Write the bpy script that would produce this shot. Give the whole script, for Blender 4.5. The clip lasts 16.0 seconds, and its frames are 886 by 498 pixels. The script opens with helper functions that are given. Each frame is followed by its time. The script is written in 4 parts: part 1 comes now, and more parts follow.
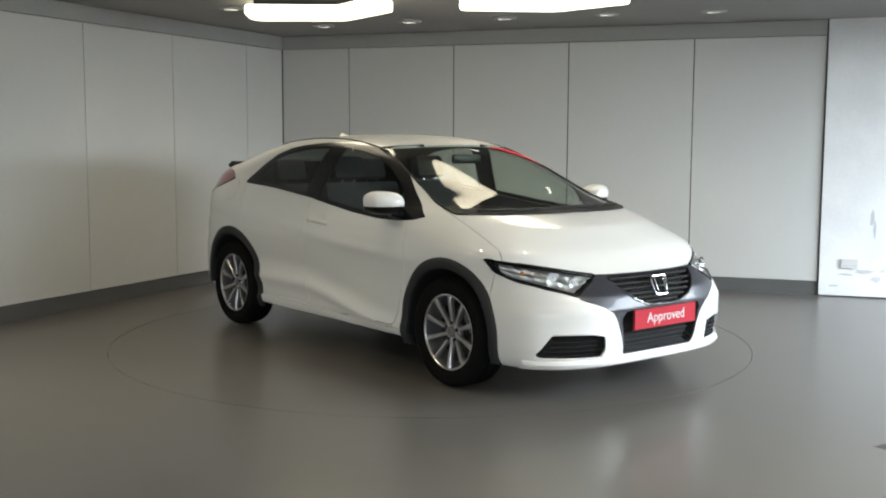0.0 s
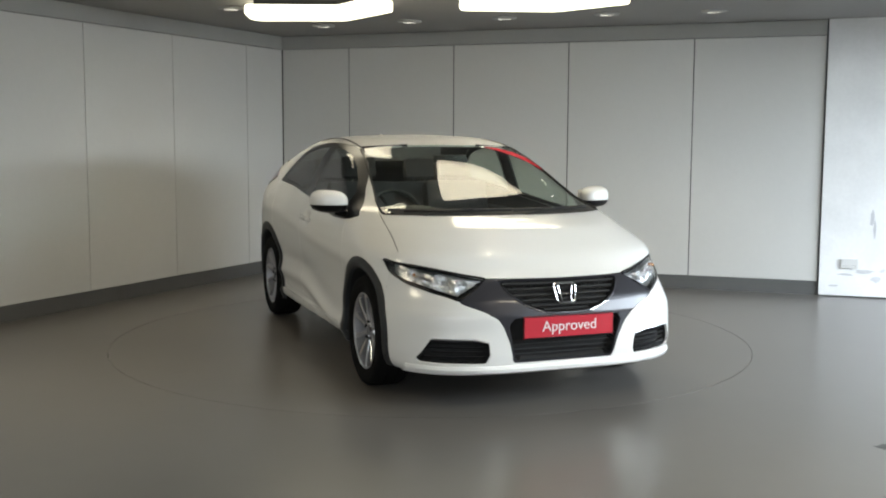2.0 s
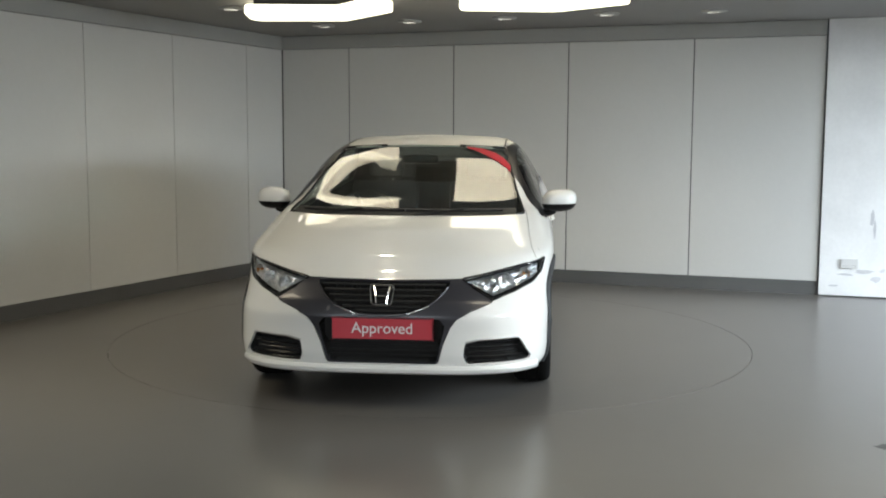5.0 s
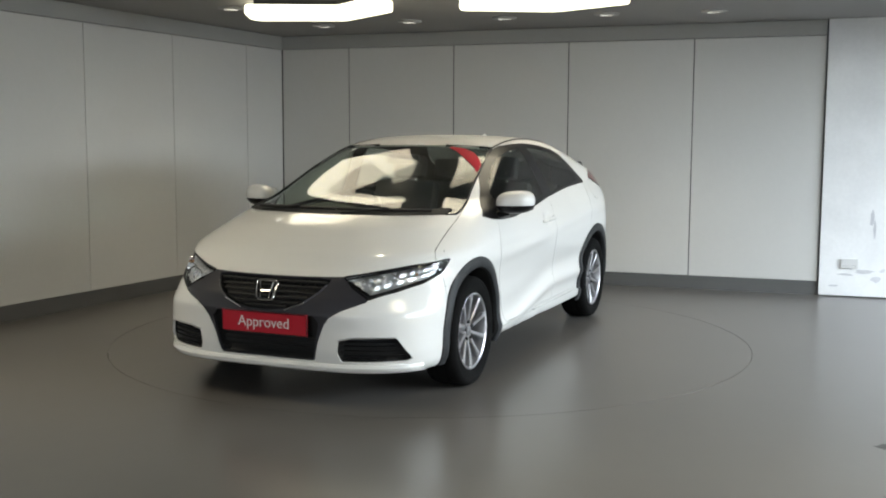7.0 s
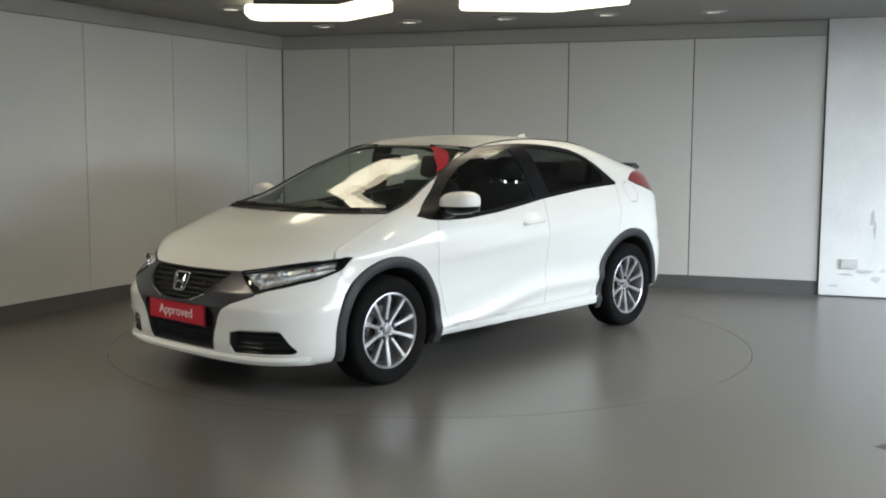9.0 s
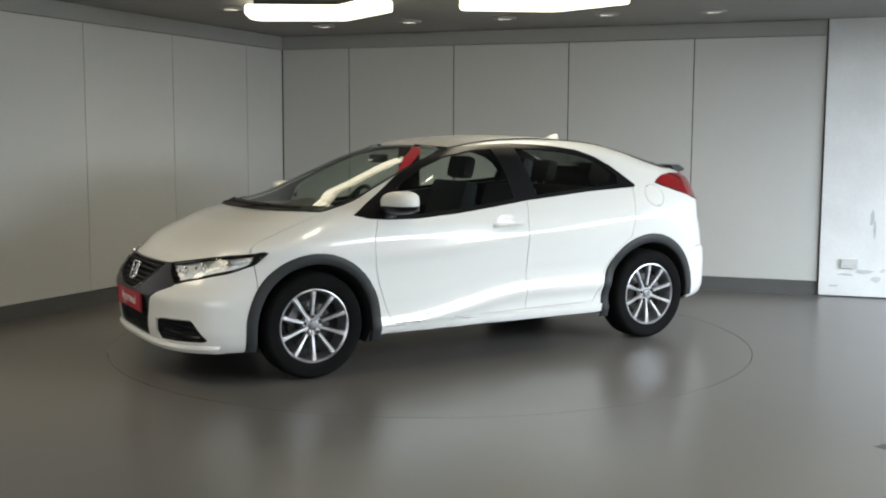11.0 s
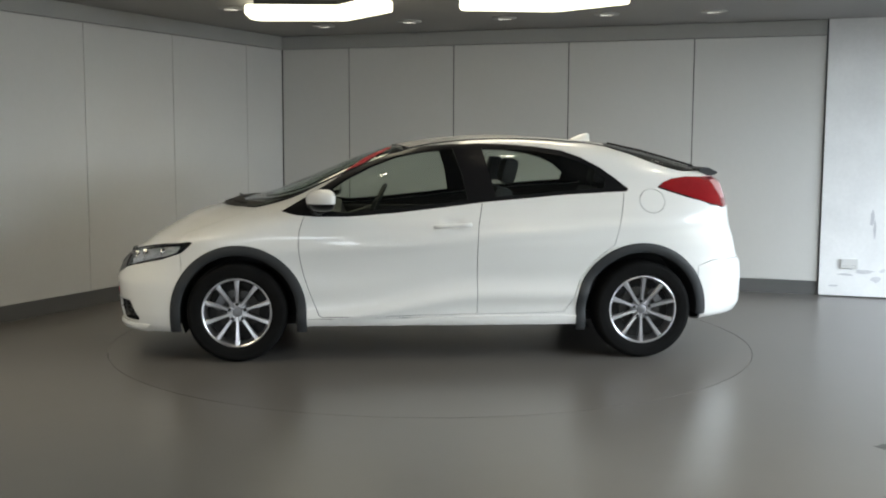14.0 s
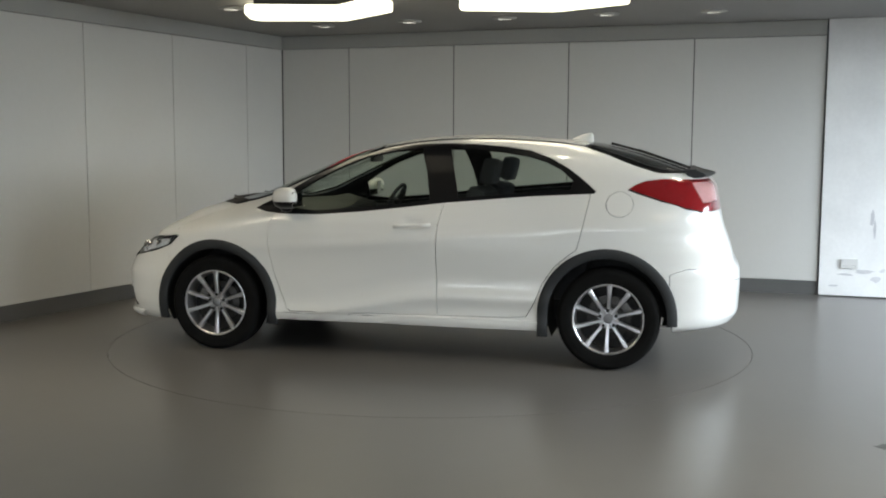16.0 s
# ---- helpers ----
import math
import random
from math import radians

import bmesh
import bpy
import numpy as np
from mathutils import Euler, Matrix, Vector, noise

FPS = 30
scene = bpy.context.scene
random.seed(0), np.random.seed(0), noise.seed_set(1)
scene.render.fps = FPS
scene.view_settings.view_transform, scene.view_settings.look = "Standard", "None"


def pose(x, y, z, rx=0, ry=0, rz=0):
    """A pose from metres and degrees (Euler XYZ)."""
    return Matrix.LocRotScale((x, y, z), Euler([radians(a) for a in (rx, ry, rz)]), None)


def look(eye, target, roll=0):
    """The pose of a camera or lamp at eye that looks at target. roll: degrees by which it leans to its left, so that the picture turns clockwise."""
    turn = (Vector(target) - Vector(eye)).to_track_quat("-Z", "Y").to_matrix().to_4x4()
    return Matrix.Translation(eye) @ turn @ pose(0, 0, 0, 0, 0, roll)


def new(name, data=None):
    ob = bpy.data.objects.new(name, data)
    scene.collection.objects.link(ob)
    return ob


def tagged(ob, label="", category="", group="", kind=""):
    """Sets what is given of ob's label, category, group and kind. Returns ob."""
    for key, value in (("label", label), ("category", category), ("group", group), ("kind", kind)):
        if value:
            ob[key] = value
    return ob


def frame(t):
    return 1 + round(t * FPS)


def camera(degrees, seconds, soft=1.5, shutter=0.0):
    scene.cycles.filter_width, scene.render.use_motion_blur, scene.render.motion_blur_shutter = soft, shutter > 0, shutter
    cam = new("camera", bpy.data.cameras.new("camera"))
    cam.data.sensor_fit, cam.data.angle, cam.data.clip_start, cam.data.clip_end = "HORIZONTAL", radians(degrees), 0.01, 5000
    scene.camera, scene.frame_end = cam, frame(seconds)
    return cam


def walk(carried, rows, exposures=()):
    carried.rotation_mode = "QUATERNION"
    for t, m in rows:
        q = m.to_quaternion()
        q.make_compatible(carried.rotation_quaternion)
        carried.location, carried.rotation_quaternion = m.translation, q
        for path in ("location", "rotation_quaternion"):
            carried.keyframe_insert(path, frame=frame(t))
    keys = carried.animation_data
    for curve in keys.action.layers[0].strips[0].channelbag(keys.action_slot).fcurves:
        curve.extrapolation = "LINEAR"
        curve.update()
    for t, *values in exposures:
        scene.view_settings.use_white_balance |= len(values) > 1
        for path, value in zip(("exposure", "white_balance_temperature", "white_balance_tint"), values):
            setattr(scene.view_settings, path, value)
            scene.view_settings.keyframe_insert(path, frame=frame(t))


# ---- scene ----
cam = camera(46.41, 16.0, soft=2.0)
EYE = pose(0, -7.338, 1.4, 0, 0, -0.65) @ pose(0, 0, 0, 90 - 6.005, 0, 0) @ pose(0, 0, 0, 0, 0, 0.242)
walk(cam, [(0.0, EYE), (16.0, EYE)], exposures=[(0.0, 0.17), (3.0, 0.13), (5.0, 0.05), (7.0, 0.0), (9.0, -0.07), (12.5, -0.08), (16.0, -0.03)])

# ---- world and lights ----
world = bpy.data.worlds.new("daylight")
scene.world = world
world.use_nodes = True
sky = world.node_tree.nodes.new("ShaderNodeTexSky")
sky.sky_type, sky.sun_disc = "NISHITA", False
sky.sun_elevation, sky.sun_rotation = radians(35), radians(120)
world.node_tree.links.new(sky.outputs[0], world.node_tree.nodes["Background"].inputs[0])
world.node_tree.nodes["Background"].inputs[1].default_value = 0.08

# room axes: the back wall runs along U, the room's depth towards the camera along W
CORNER = Vector((-1.602, 3.867, 0))
TURN_BACK = radians(-19.68)
TURN_LEFT = radians(63.89)
U = Vector((math.cos(TURN_BACK), math.sin(TURN_BACK), 0))
W = Vector((U.y, -U.x, 0))
LEFT_DIR = -Vector((math.cos(TURN_LEFT), math.sin(TURN_LEFT), 0))
ROOM_H = 2.49
RIGHT_AT, DEEP = 7.8, 13.5


def room(a, b, z=0.0):
    """A point a metres along the back wall and b metres out from it."""
    p = CORNER + U * a + W * b
    return Vector((p.x, p.y, z))


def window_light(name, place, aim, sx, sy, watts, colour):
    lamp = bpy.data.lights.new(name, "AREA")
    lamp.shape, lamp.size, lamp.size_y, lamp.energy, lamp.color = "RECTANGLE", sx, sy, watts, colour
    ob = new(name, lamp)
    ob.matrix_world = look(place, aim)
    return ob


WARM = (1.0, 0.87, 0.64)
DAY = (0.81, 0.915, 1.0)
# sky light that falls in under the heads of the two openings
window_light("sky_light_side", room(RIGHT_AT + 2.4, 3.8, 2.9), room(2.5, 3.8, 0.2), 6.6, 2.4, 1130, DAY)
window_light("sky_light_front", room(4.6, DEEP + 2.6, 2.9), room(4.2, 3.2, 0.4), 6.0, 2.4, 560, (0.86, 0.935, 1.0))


# ---- materials ----
def mat(name, colour, rough=0.5, metal=0.0, vary=0.0, scale=3.0, fine=60.0, bump=0.0, coat=0.0, spread=0.0, emit=None, power=0.0, spec=0.5, space="Object"):
    """A procedural surface: colour broken by broad and fine noise, roughness that varies, fine relief."""
    m = bpy.data.materials.new(name)
    m.use_nodes = True
    nt = m.node_tree
    b = nt.nodes["Principled BSDF"]
    b.inputs["Base Color"].default_value = (*colour, 1)
    b.inputs["Roughness"].default_value = rough
    b.inputs["Metallic"].default_value = metal
    b.inputs["Coat Weight"].default_value = coat
    b.inputs["Coat Roughness"].default_value = 0.03
    b.inputs["Specular IOR Level"].default_value = spec
    if emit:
        b.inputs["Emission Color"].default_value = (*emit, 1)
        b.inputs["Emission Strength"].default_value = power
    if vary or bump or spread:
        tc = nt.nodes.new("ShaderNodeTexCoord")
        broad = nt.nodes.new("ShaderNodeTexNoise")
        broad.inputs["Scale"].default_value, broad.inputs["Detail"].default_value = scale, 4
        grain = nt.nodes.new("ShaderNodeTexNoise")
        grain.inputs["Scale"].default_value, grain.inputs["Detail"].default_value = fine, 3
        for n in (broad, grain):
            nt.links.new(tc.outputs[space], n.inputs["Vector"])
        both = nt.nodes.new("ShaderNodeMath")
        both.operation = "MULTIPLY_ADD"
        both.inputs[1].default_value = 0.35
        nt.links.new(grain.outputs["Fac"], both.inputs[0])
        nt.links.new(broad.outputs["Fac"], both.inputs[2])
        ramp = nt.nodes.new("ShaderNodeMapRange")
        ramp.inputs["From Min"].default_value, ramp.inputs["From Max"].default_value = 0.4, 0.95
        ramp.inputs["To Min"].default_value, ramp.inputs["To Max"].default_value = 1 - vary, 1 + vary
        nt.links.new(both.outputs[0], ramp.inputs["Value"])
        mul = nt.nodes.new("ShaderNodeVectorMath")
        mul.operation = "SCALE"
        mul.inputs[0].default_value = colour
        nt.links.new(ramp.outputs[0], mul.inputs["Scale"])
        nt.links.new(mul.outputs[0], b.inputs["Base Color"])
        if spread:
            rr = nt.nodes.new("ShaderNodeMapRange")
            rr.inputs["From Min"].default_value, rr.inputs["From Max"].default_value = 0.35, 1.0
            rr.inputs["To Min"].default_value, rr.inputs["To Max"].default_value = max(0.02, rough - spread), rough + spread
            nt.links.new(both.outputs[0], rr.inputs["Value"])
            nt.links.new(rr.outputs[0], b.inputs["Roughness"])
        if bump:
            bp = nt.nodes.new("ShaderNodeBump")
            bp.inputs["Strength"].default_value, bp.inputs["Distance"].default_value = bump, 0.004
            nt.links.new(grain.outputs["Fac"], bp.inputs["Height"])
            nt.links.new(bp.outputs[0], b.inputs["Normal"])
    return m


def glass(name, tint, gloss=0.03, base=0.045):
    """Thin pane: tinted see-through with a mirror-like skin."""
    m = bpy.data.materials.new(name)
    m.use_nodes = True
    nt = m.node_tree
    nt.nodes.remove(nt.nodes["Principled BSDF"])
    tr = nt.nodes.new("ShaderNodeBsdfTransparent")
    tr.inputs[0].default_value = (*tint, 1)
    gl = nt.nodes.new("ShaderNodeBsdfGlossy")
    gl.inputs["Roughness"].default_value = gloss
    lw = nt.nodes.new("ShaderNodeLayerWeight")
    lw.inputs[0].default_value = 0.5
    steep = nt.nodes.new("ShaderNodeMath")
    steep.operation = "POWER"
    steep.inputs[1].default_value = 5.0
    fr = nt.nodes.new("ShaderNodeMath")
    fr.operation = "MULTIPLY_ADD"
    fr.inputs[1].default_value, fr.inputs[2].default_value = 1 - base, base
    nt.links.new(lw.outputs["Facing"], steep.inputs[0])
    nt.links.new(steep.outputs[0], fr.inputs[0])
    mix = nt.nodes.new("ShaderNodeMixShader")
    nt.links.new(fr.outputs[0], mix.inputs[0])
    nt.links.new(tr.outputs[0], mix.inputs[1])
    nt.links.new(gl.outputs[0], mix.inputs[2])
    nt.links.new(mix.outputs[0], nt.nodes["Material Output"].inputs[0])
    return m


M_FLOOR = mat("floor_epoxy", (0.122, 0.115, 0.106), 0.29, vary=0.07, scale=0.8, fine=6)
M_GAP = mat("joint_rubber", (0.03, 0.03, 0.028), 0.8)
M_STAIN = mat("dark_floor_stain", (0.035, 0.034, 0.032), 0.4, vary=0.3, scale=6, fine=40)
M_PANEL = mat("wall_panel_paint", (0.60, 0.595, 0.575), 0.42, vary=0.035, scale=0.9, fine=24, bump=0.03, spread=0.06)
M_PLASTER = mat("white_plaster", (0.80, 0.80, 0.80), 0.7, vary=0.08, scale=2.2, fine=30, bump=0.2)
M_SCUFF = mat("bare_grey_scuff", (0.58, 0.58, 0.60), 0.8, vary=0.2, scale=8, fine=60)
M_SKIRT = mat("skirting_grey", (0.10, 0.10, 0.098), 0.5, vary=0.1, scale=2, fine=40)
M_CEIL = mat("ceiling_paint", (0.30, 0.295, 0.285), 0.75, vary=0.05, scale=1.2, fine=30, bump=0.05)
M_COVE = mat("cove_paint", (0.36, 0.36, 0.345), 0.6, vary=0.05, scale=2, fine=30)
M_LAMP = mat("lamp_glow", (0.9, 0.9, 0.85), 0.4, emit=(1.0, 0.94, 0.70), power=2.4)
M_SPOT = mat("spot_glow", (0.9, 0.9, 0.85), 0.4, emit=(1.0, 0.94, 0.82), power=7.0)
M_FRAME = mat("lamp_frame", (0.05, 0.05, 0.05), 0.5)
M_RING = mat("grey_ring_paint", (0.42, 0.42, 0.41), 0.5)
M_WHITE = mat("white_plastic", (0.66, 0.66, 0.65), 0.4)
M_PAINT = mat("white_car_paint", (0.77, 0.77, 0.745), 0.32, vary=0.012, scale=2, fine=300, coat=0.8, spec=0.3)
M_DARKPL = mat("dark_grey_plastic", (0.026, 0.028, 0.030), 0.55, spec=0.35, vary=0.1, scale=6, fine=500, bump=0.15)
M_GARN = mat("metallic_grey_garnish", (0.040, 0.040, 0.048), 0.36, metal=0.3, vary=0.1, scale=5, fine=300, coat=0.3)
M_BLACK = mat("satin_black", (0.005, 0.005, 0.006), 0.30, spec=0.25)
M_MATBLK = mat("matt_black", (0.010, 0.010, 0.010), 0.75, vary=0.2, scale=20, fine=200)
M_TYRE = mat("tyre_rubber", (0.007, 0.007, 0.007), 0.85, spec=0.08, vary=0.25, scale=9, fine=120, bump=0.25)
M_ALLOY = mat("silver_alloy", (0.52, 0.52, 0.54), 0.32, metal=0.85, vary=0.06, scale=12, fine=200)
M_CHROME = mat("chrome", (0.8, 0.8, 0.8), 0.08, metal=1.0)
M_CAP = mat("dull_silver_cap", (0.20, 0.20, 0.21), 0.4, metal=0.6)
M_DISC = mat("brake_steel", (0.05, 0.048, 0.046), 0.45, metal=0.9, vary=0.15, scale=20, fine=200)
M_CALIPER = mat("cast_iron", (0.16, 0.16, 0.165), 0.5, metal=0.5, vary=0.2, scale=20, fine=120)
M_RED = mat("red_lens", (0.24, 0.007, 0.010), 0.12, vary=0.06, scale=30, fine=90, coat=1.0)
M_REDPL = mat("red_plate", (0.43, 0.010, 0.026), 0.35, vary=0.04, scale=6, fine=90)
M_BANNER = mat("red_banner_film", (0.44, 0.010, 0.028), 0.7, vary=0.08, scale=8, fine=60, spec=0.15)
M_LETTER = mat("white_letters", (0.72, 0.66, 0.66), 0.5)
M_CLOTH = mat("dark_seat_cloth", (0.035, 0.035, 0.038), 0.9, vary=0.2, scale=14, fine=300, bump=0.3)
M_DASH = mat("dash_plastic", (0.015, 0.015, 0.017), 0.6, vary=0.1, scale=10, fine=300, bump=0.2)
M_GLASS = glass("side_glass", (0.76, 0.81, 0.77))
M_SCREEN = glass("windscreen_glass", (0.82, 0.90, 0.83))
M_PRIV = glass("rear_glass", (0.30, 0.32, 0.32))
M_LENS = glass("headlamp_lens", (0.92, 0.94, 0.95), 0.02)
M_CLEAR = mat("pale_clear_lens", (0.55, 0.30, 0.30), 0.15, vary=0.08, scale=40, fine=120, coat=1.0)
M_AMBER = mat("amber_bulb", (0.6, 0.22, 0.03), 0.3)


# ---- building helpers ----
def link(name, bm, material, parent=None, label="", smooth=False):
    me = bpy.data.meshes.new(name)
    bm.to_mesh(me)
    bm.free()
    me.materials.append(material)
    if smooth:
        me.polygons.foreach_set("use_smooth", [True] * len(me.polygons))
        me.set_sharp_from_angle(angle=radians(38))
    ob = new(name, me)
    if parent is not None:
        ob.parent = parent
    if label:
        ob["label"] = label
    return ob


def part(name, bm, material, parent, label="", smooth=False):
    return link(name, bm, material, parent, label, smooth)


def box(bm, lo, hi, m=None, bevel=0.0):
    made = bmesh.ops.create_cube(bm, size=1)["verts"]
    for v in made:
        v.co = Vector([lo[i] + (v.co[i] + 0.5) * (hi[i] - lo[i]) for i in range(3)])
    if bevel:
        edges = list({e for v in made for e in v.link_edges})
        made = bmesh.ops.bevel(bm, geom=edges, offset=bevel, segments=2, affect="EDGES", profile=0.6)["verts"]
    if m is not None:
        bmesh.ops.transform(bm, matrix=m, verts=made)
    return made


def boxed(lo, hi, m=None, bevel=0.0):
    bm = bmesh.new()
    box(bm, lo, hi, m, bevel)
    return bm


def prism(points, z0, z1, bevel=0.0):
    """An upright prism over a flat outline."""
    bm = bmesh.new()
    low = [bm.verts.new((x, y, z0)) for x, y in points]
    f = bm.faces.new(low)
    top = bmesh.ops.extrude_face_region(bm, geom=[f])["geom"]
    bmesh.ops.translate(bm, vec=(0, 0, z1 - z0), verts=[v for v in top if isinstance(v, bmesh.types.BMVert)])
    bmesh.ops.recalc_face_normals(bm, faces=bm.faces)
    if bevel:
        bmesh.ops.bevel(bm, geom=bm.edges[:], offset=bevel, segments=2, affect="EDGES")
    return bm


def lathe(profile, steps=48, axis="y", arc=2 * math.pi):
    """A profile of (radius, along) turned round an axis through the origin."""
    bm = bmesh.new()
    rings = []
    for i in range(steps):
        a = arc * i / steps
        ring = []
        for r, s in profile:
            if axis == "y":
                ring.append(bm.verts.new((r * math.cos(a), s, r * math.sin(a))))
            else:
                ring.append(bm.verts.new((r * math.cos(a), r * math.sin(a), s)))
        rings.append(ring)
    for i in range(steps):
        p, q = rings[i], rings[(i + 1) % steps]
        for j in range(len(profile) - 1):
            bm.faces.new((p[j], q[j], q[j + 1], p[j + 1]))
    bmesh.ops.remove_doubles(bm, verts=bm.verts, dist=1e-5)
    bmesh.ops.recalc_face_normals(bm, faces=bm.faces)
    return bm


def frame_of(origin, along, up=Vector((0, 0, 1))):
    """A pose whose x runs along, z up, y to the back."""
    x = Vector(along).normalized()
    y = up.cross(x)
    m = Matrix((x, y, up)).transposed().to_4x4()
    m.translation = origin
    return m


# ---- the room ----
TT_R = 2.215


def build_room():
    far = room(RIGHT_AT, -0.15)
    near_r = room(RIGHT_AT, DEEP)
    left_far = CORNER + LEFT_DIR * 15.0
    near_l = left_far
    outline = [(CORNER.x - 0.25, CORNER.y + 0.2), (far.x, far.y), (near_r.x, near_r.y), (near_l.x - 0.3, near_l.y)]
    # floor with a round hole for the turntable
    bm = bmesh.new()
    n = 128
    ring = [bm.verts.new(((TT_R + 0.004) * math.cos(2 * math.pi * i / n), (TT_R + 0.004) * math.sin(2 * math.pi * i / n), 0)) for i in range(n)]
    lower = [bm.verts.new((v.co.x, v.co.y, -0.05)) for v in ring]
    outer = []
    big = 16.0
    for i in range(n):
        a = 2 * math.pi * i / n
        outer.append(bm.verts.new((big * math.cos(a), big * math.sin(a), 0)))
    for i in range(n):
        j = (i + 1) % n
        bm.faces.new((ring[i], outer[i], outer[j], ring[j]))
        bm.faces.new((lower[i], ring[i], ring[j], lower[j]))
    bm.faces.new(lower)
    bmesh.ops.recalc_face_normals(bm, faces=bm.faces)
    floor = link("floor", bm, M_FLOOR)
    tagged(floor, "grey polished epoxy concrete floor with soft reflections", "floor", kind="structure")

    random.seed(11)
    for sx, sy, ra, rb in ((2.13, -2.72, 0.075, 0.06), (0.30, -3.42, 0.07, 0.02)):
        n = 18
        pts = [(sx + ra * math.cos(2 * math.pi * k / n) * random.uniform(0.7, 1.1), sy + rb * math.sin(2 * math.pi * k / n) * random.uniform(0.7, 1.1)) for k in range(n)]
        part("stain", prism(pts, 0.0002, 0.0012), M_STAIN, floor, "dark worn stain in the floor")

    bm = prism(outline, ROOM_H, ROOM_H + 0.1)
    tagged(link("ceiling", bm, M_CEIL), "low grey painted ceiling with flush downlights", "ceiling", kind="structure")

    # the seams of the back wall's panels, along U
    seams = [0.0, 0.783, 1.936, 3.113, 4.303, 5.463]
    wall = link("wall_back", boxed((-0.2, 0.02, 0), (5.462, 0.2, ROOM_H), frame_of(CORNER, U)), M_COVE)
    tagged(wall, "back wall clad in pale grey painted panels", "wall", kind="structure")
    for a, b in zip(seams[:-1], seams[1:]):
        g = 0.0046
        part("panel", boxed((a + g + (0.01 if a == 0 else 0), -0.004, 0.13), (b - g, 0.019, 2.347), frame_of(CORNER, U), 0.003), M_PANEL, wall)
    for a, wide in ((0.006, 0.007), (0.783, 0.002), (1.936, 0.003), (3.113, 0.0045), (4.303, 0.0045)):
        part("joint", boxed((a - wide, -0.0025, 0.131), (a + wide, 0.0195, 2.346), frame_of(CORNER, U)), M_FRAME, wall, "dark joint between panels")
    skirt = link("baseboard_back", boxed((0, -0.001, 0), (5.458, 0.019, 0.126), frame_of(CORNER, U)), M_SKIRT)
    tagged(skirt, "dark grey skirting along the back wall", "baseboard", kind="structure")
    cove = link("trim_back", boxed((0, -0.018, 2.352), (5.458, 0.019, ROOM_H - 0.002), frame_of(CORNER, U), 0.006), M_COVE)
    tagged(cove, "grey boxed trim under the ceiling", "trim", kind="structure")

    # left wall: x runs towards the corner, so its face looks into the room
    lm = frame_of(CORNER, -LEFT_DIR)
    wall_l = link("wall_left", boxed((-15, 0.02, 0), (0.0, 0.2, ROOM_H), lm), M_COVE)
    tagged(wall_l, "long side wall clad in pale grey painted panels", "wall", kind="structure")
    cuts = [0.0, -0.637, -1.763, -2.862, -3.98, -5.1, -6.2, -7.3, -8.4, -9.5, -10.6, -11.7, -12.8, -13.9, -15]
    for a, b in zip(cuts[1:], cuts[:-1]):
        part("panel", boxed((a + 0.003, -0.004, 0.13), (b - 0.003 - (0.005 if b == 0 else 0), 0.019, 2.347), lm, 0.003), M_PANEL, wall_l)
    tagged(link("baseboard_left", boxed((-15, -0.001, 0), (-0.003, 0.019, 0.126), lm), M_SKIRT), "dark grey skirting along the side wall", "baseboard", kind="structure")
    tagged(link("trim_left", boxed((-15, -0.018, 2.352), (-0.02, 0.019, ROOM_H - 0.002), lm, 0.006), M_COVE), "grey boxed trim under the ceiling", "trim", kind="structure")

    # the white wall beyond the panels, a hand's width proud
    wp = frame_of(CORNER, U)
    white = link("wall_end", boxed((5.476, -0.035, 0.012), (RIGHT_AT, 0.2, ROOM_H), wp), M_PLASTER)
    tagged(white, "scuffed white plaster wall section beside the panels", "wall", kind="structure")

    random.seed(7)
    for a, z, ra, rz in ((5.905, 0.72, 0.022, 0.10), (5.93, 0.62, 0.014, 0.12), (5.86, 0.235, 0.10, 0.022), (5.70, 0.205, 0.075, 0.012), (5.95, 0.17, 0.06, 0.03), (5.60, 0.10, 0.05, 0.010), (6.01, 0.25, 0.03, 0.02)):
        n = 14
        pts = [(ra * math.cos(2 * math.pi * k / n) * random.uniform(0.55, 1.1), rz * math.sin(2 * math.pi * k / n) * random.uniform(0.55, 1.1)) for k in range(n)]
        bm = prism(pts, 0, 0.0015)
        bmesh.ops.transform(bm, matrix=wp @ Matrix.Translation((a, -0.035, z)) @ Matrix.Rotation(radians(90), 4, "X"), verts=bm.verts)
        part("scuff", bm, M_SCUFF, white, "grey scuff in the plaster")
    sock = new("wall_socket")
    sock.matrix_world = wp @ Matrix.Translation((5.73, -0.035, 0.308))
    part("back_box", boxed((-0.073, -0.022, -0.043), (0.073, 0.0, 0.043), None, 0.004), M_WHITE, sock)
    for d in (-0.036, 0.036):
        part("switch", boxed((d - 0.008, -0.026, 0.018), (d + 0.008, -0.021, 0.034), None, 0.001), M_WHITE, sock)
        for h in (-0.011, 0.011):
            part("pin_hole", boxed((d + h - 0.0035, -0.0228, -0.022), (d + h + 0.0035, -0.0219, -0.018)), M_FRAME, sock)
    tagged(sock, "double white plastic wall socket on the plaster wall", "wall socket")
    tagged(link("trim_joint", boxed((5.464, 0.0, 0), (5.475, 0.1, ROOM_H), wp), M_FRAME), "dark upright joint beside the panels", "trim", kind="structure")

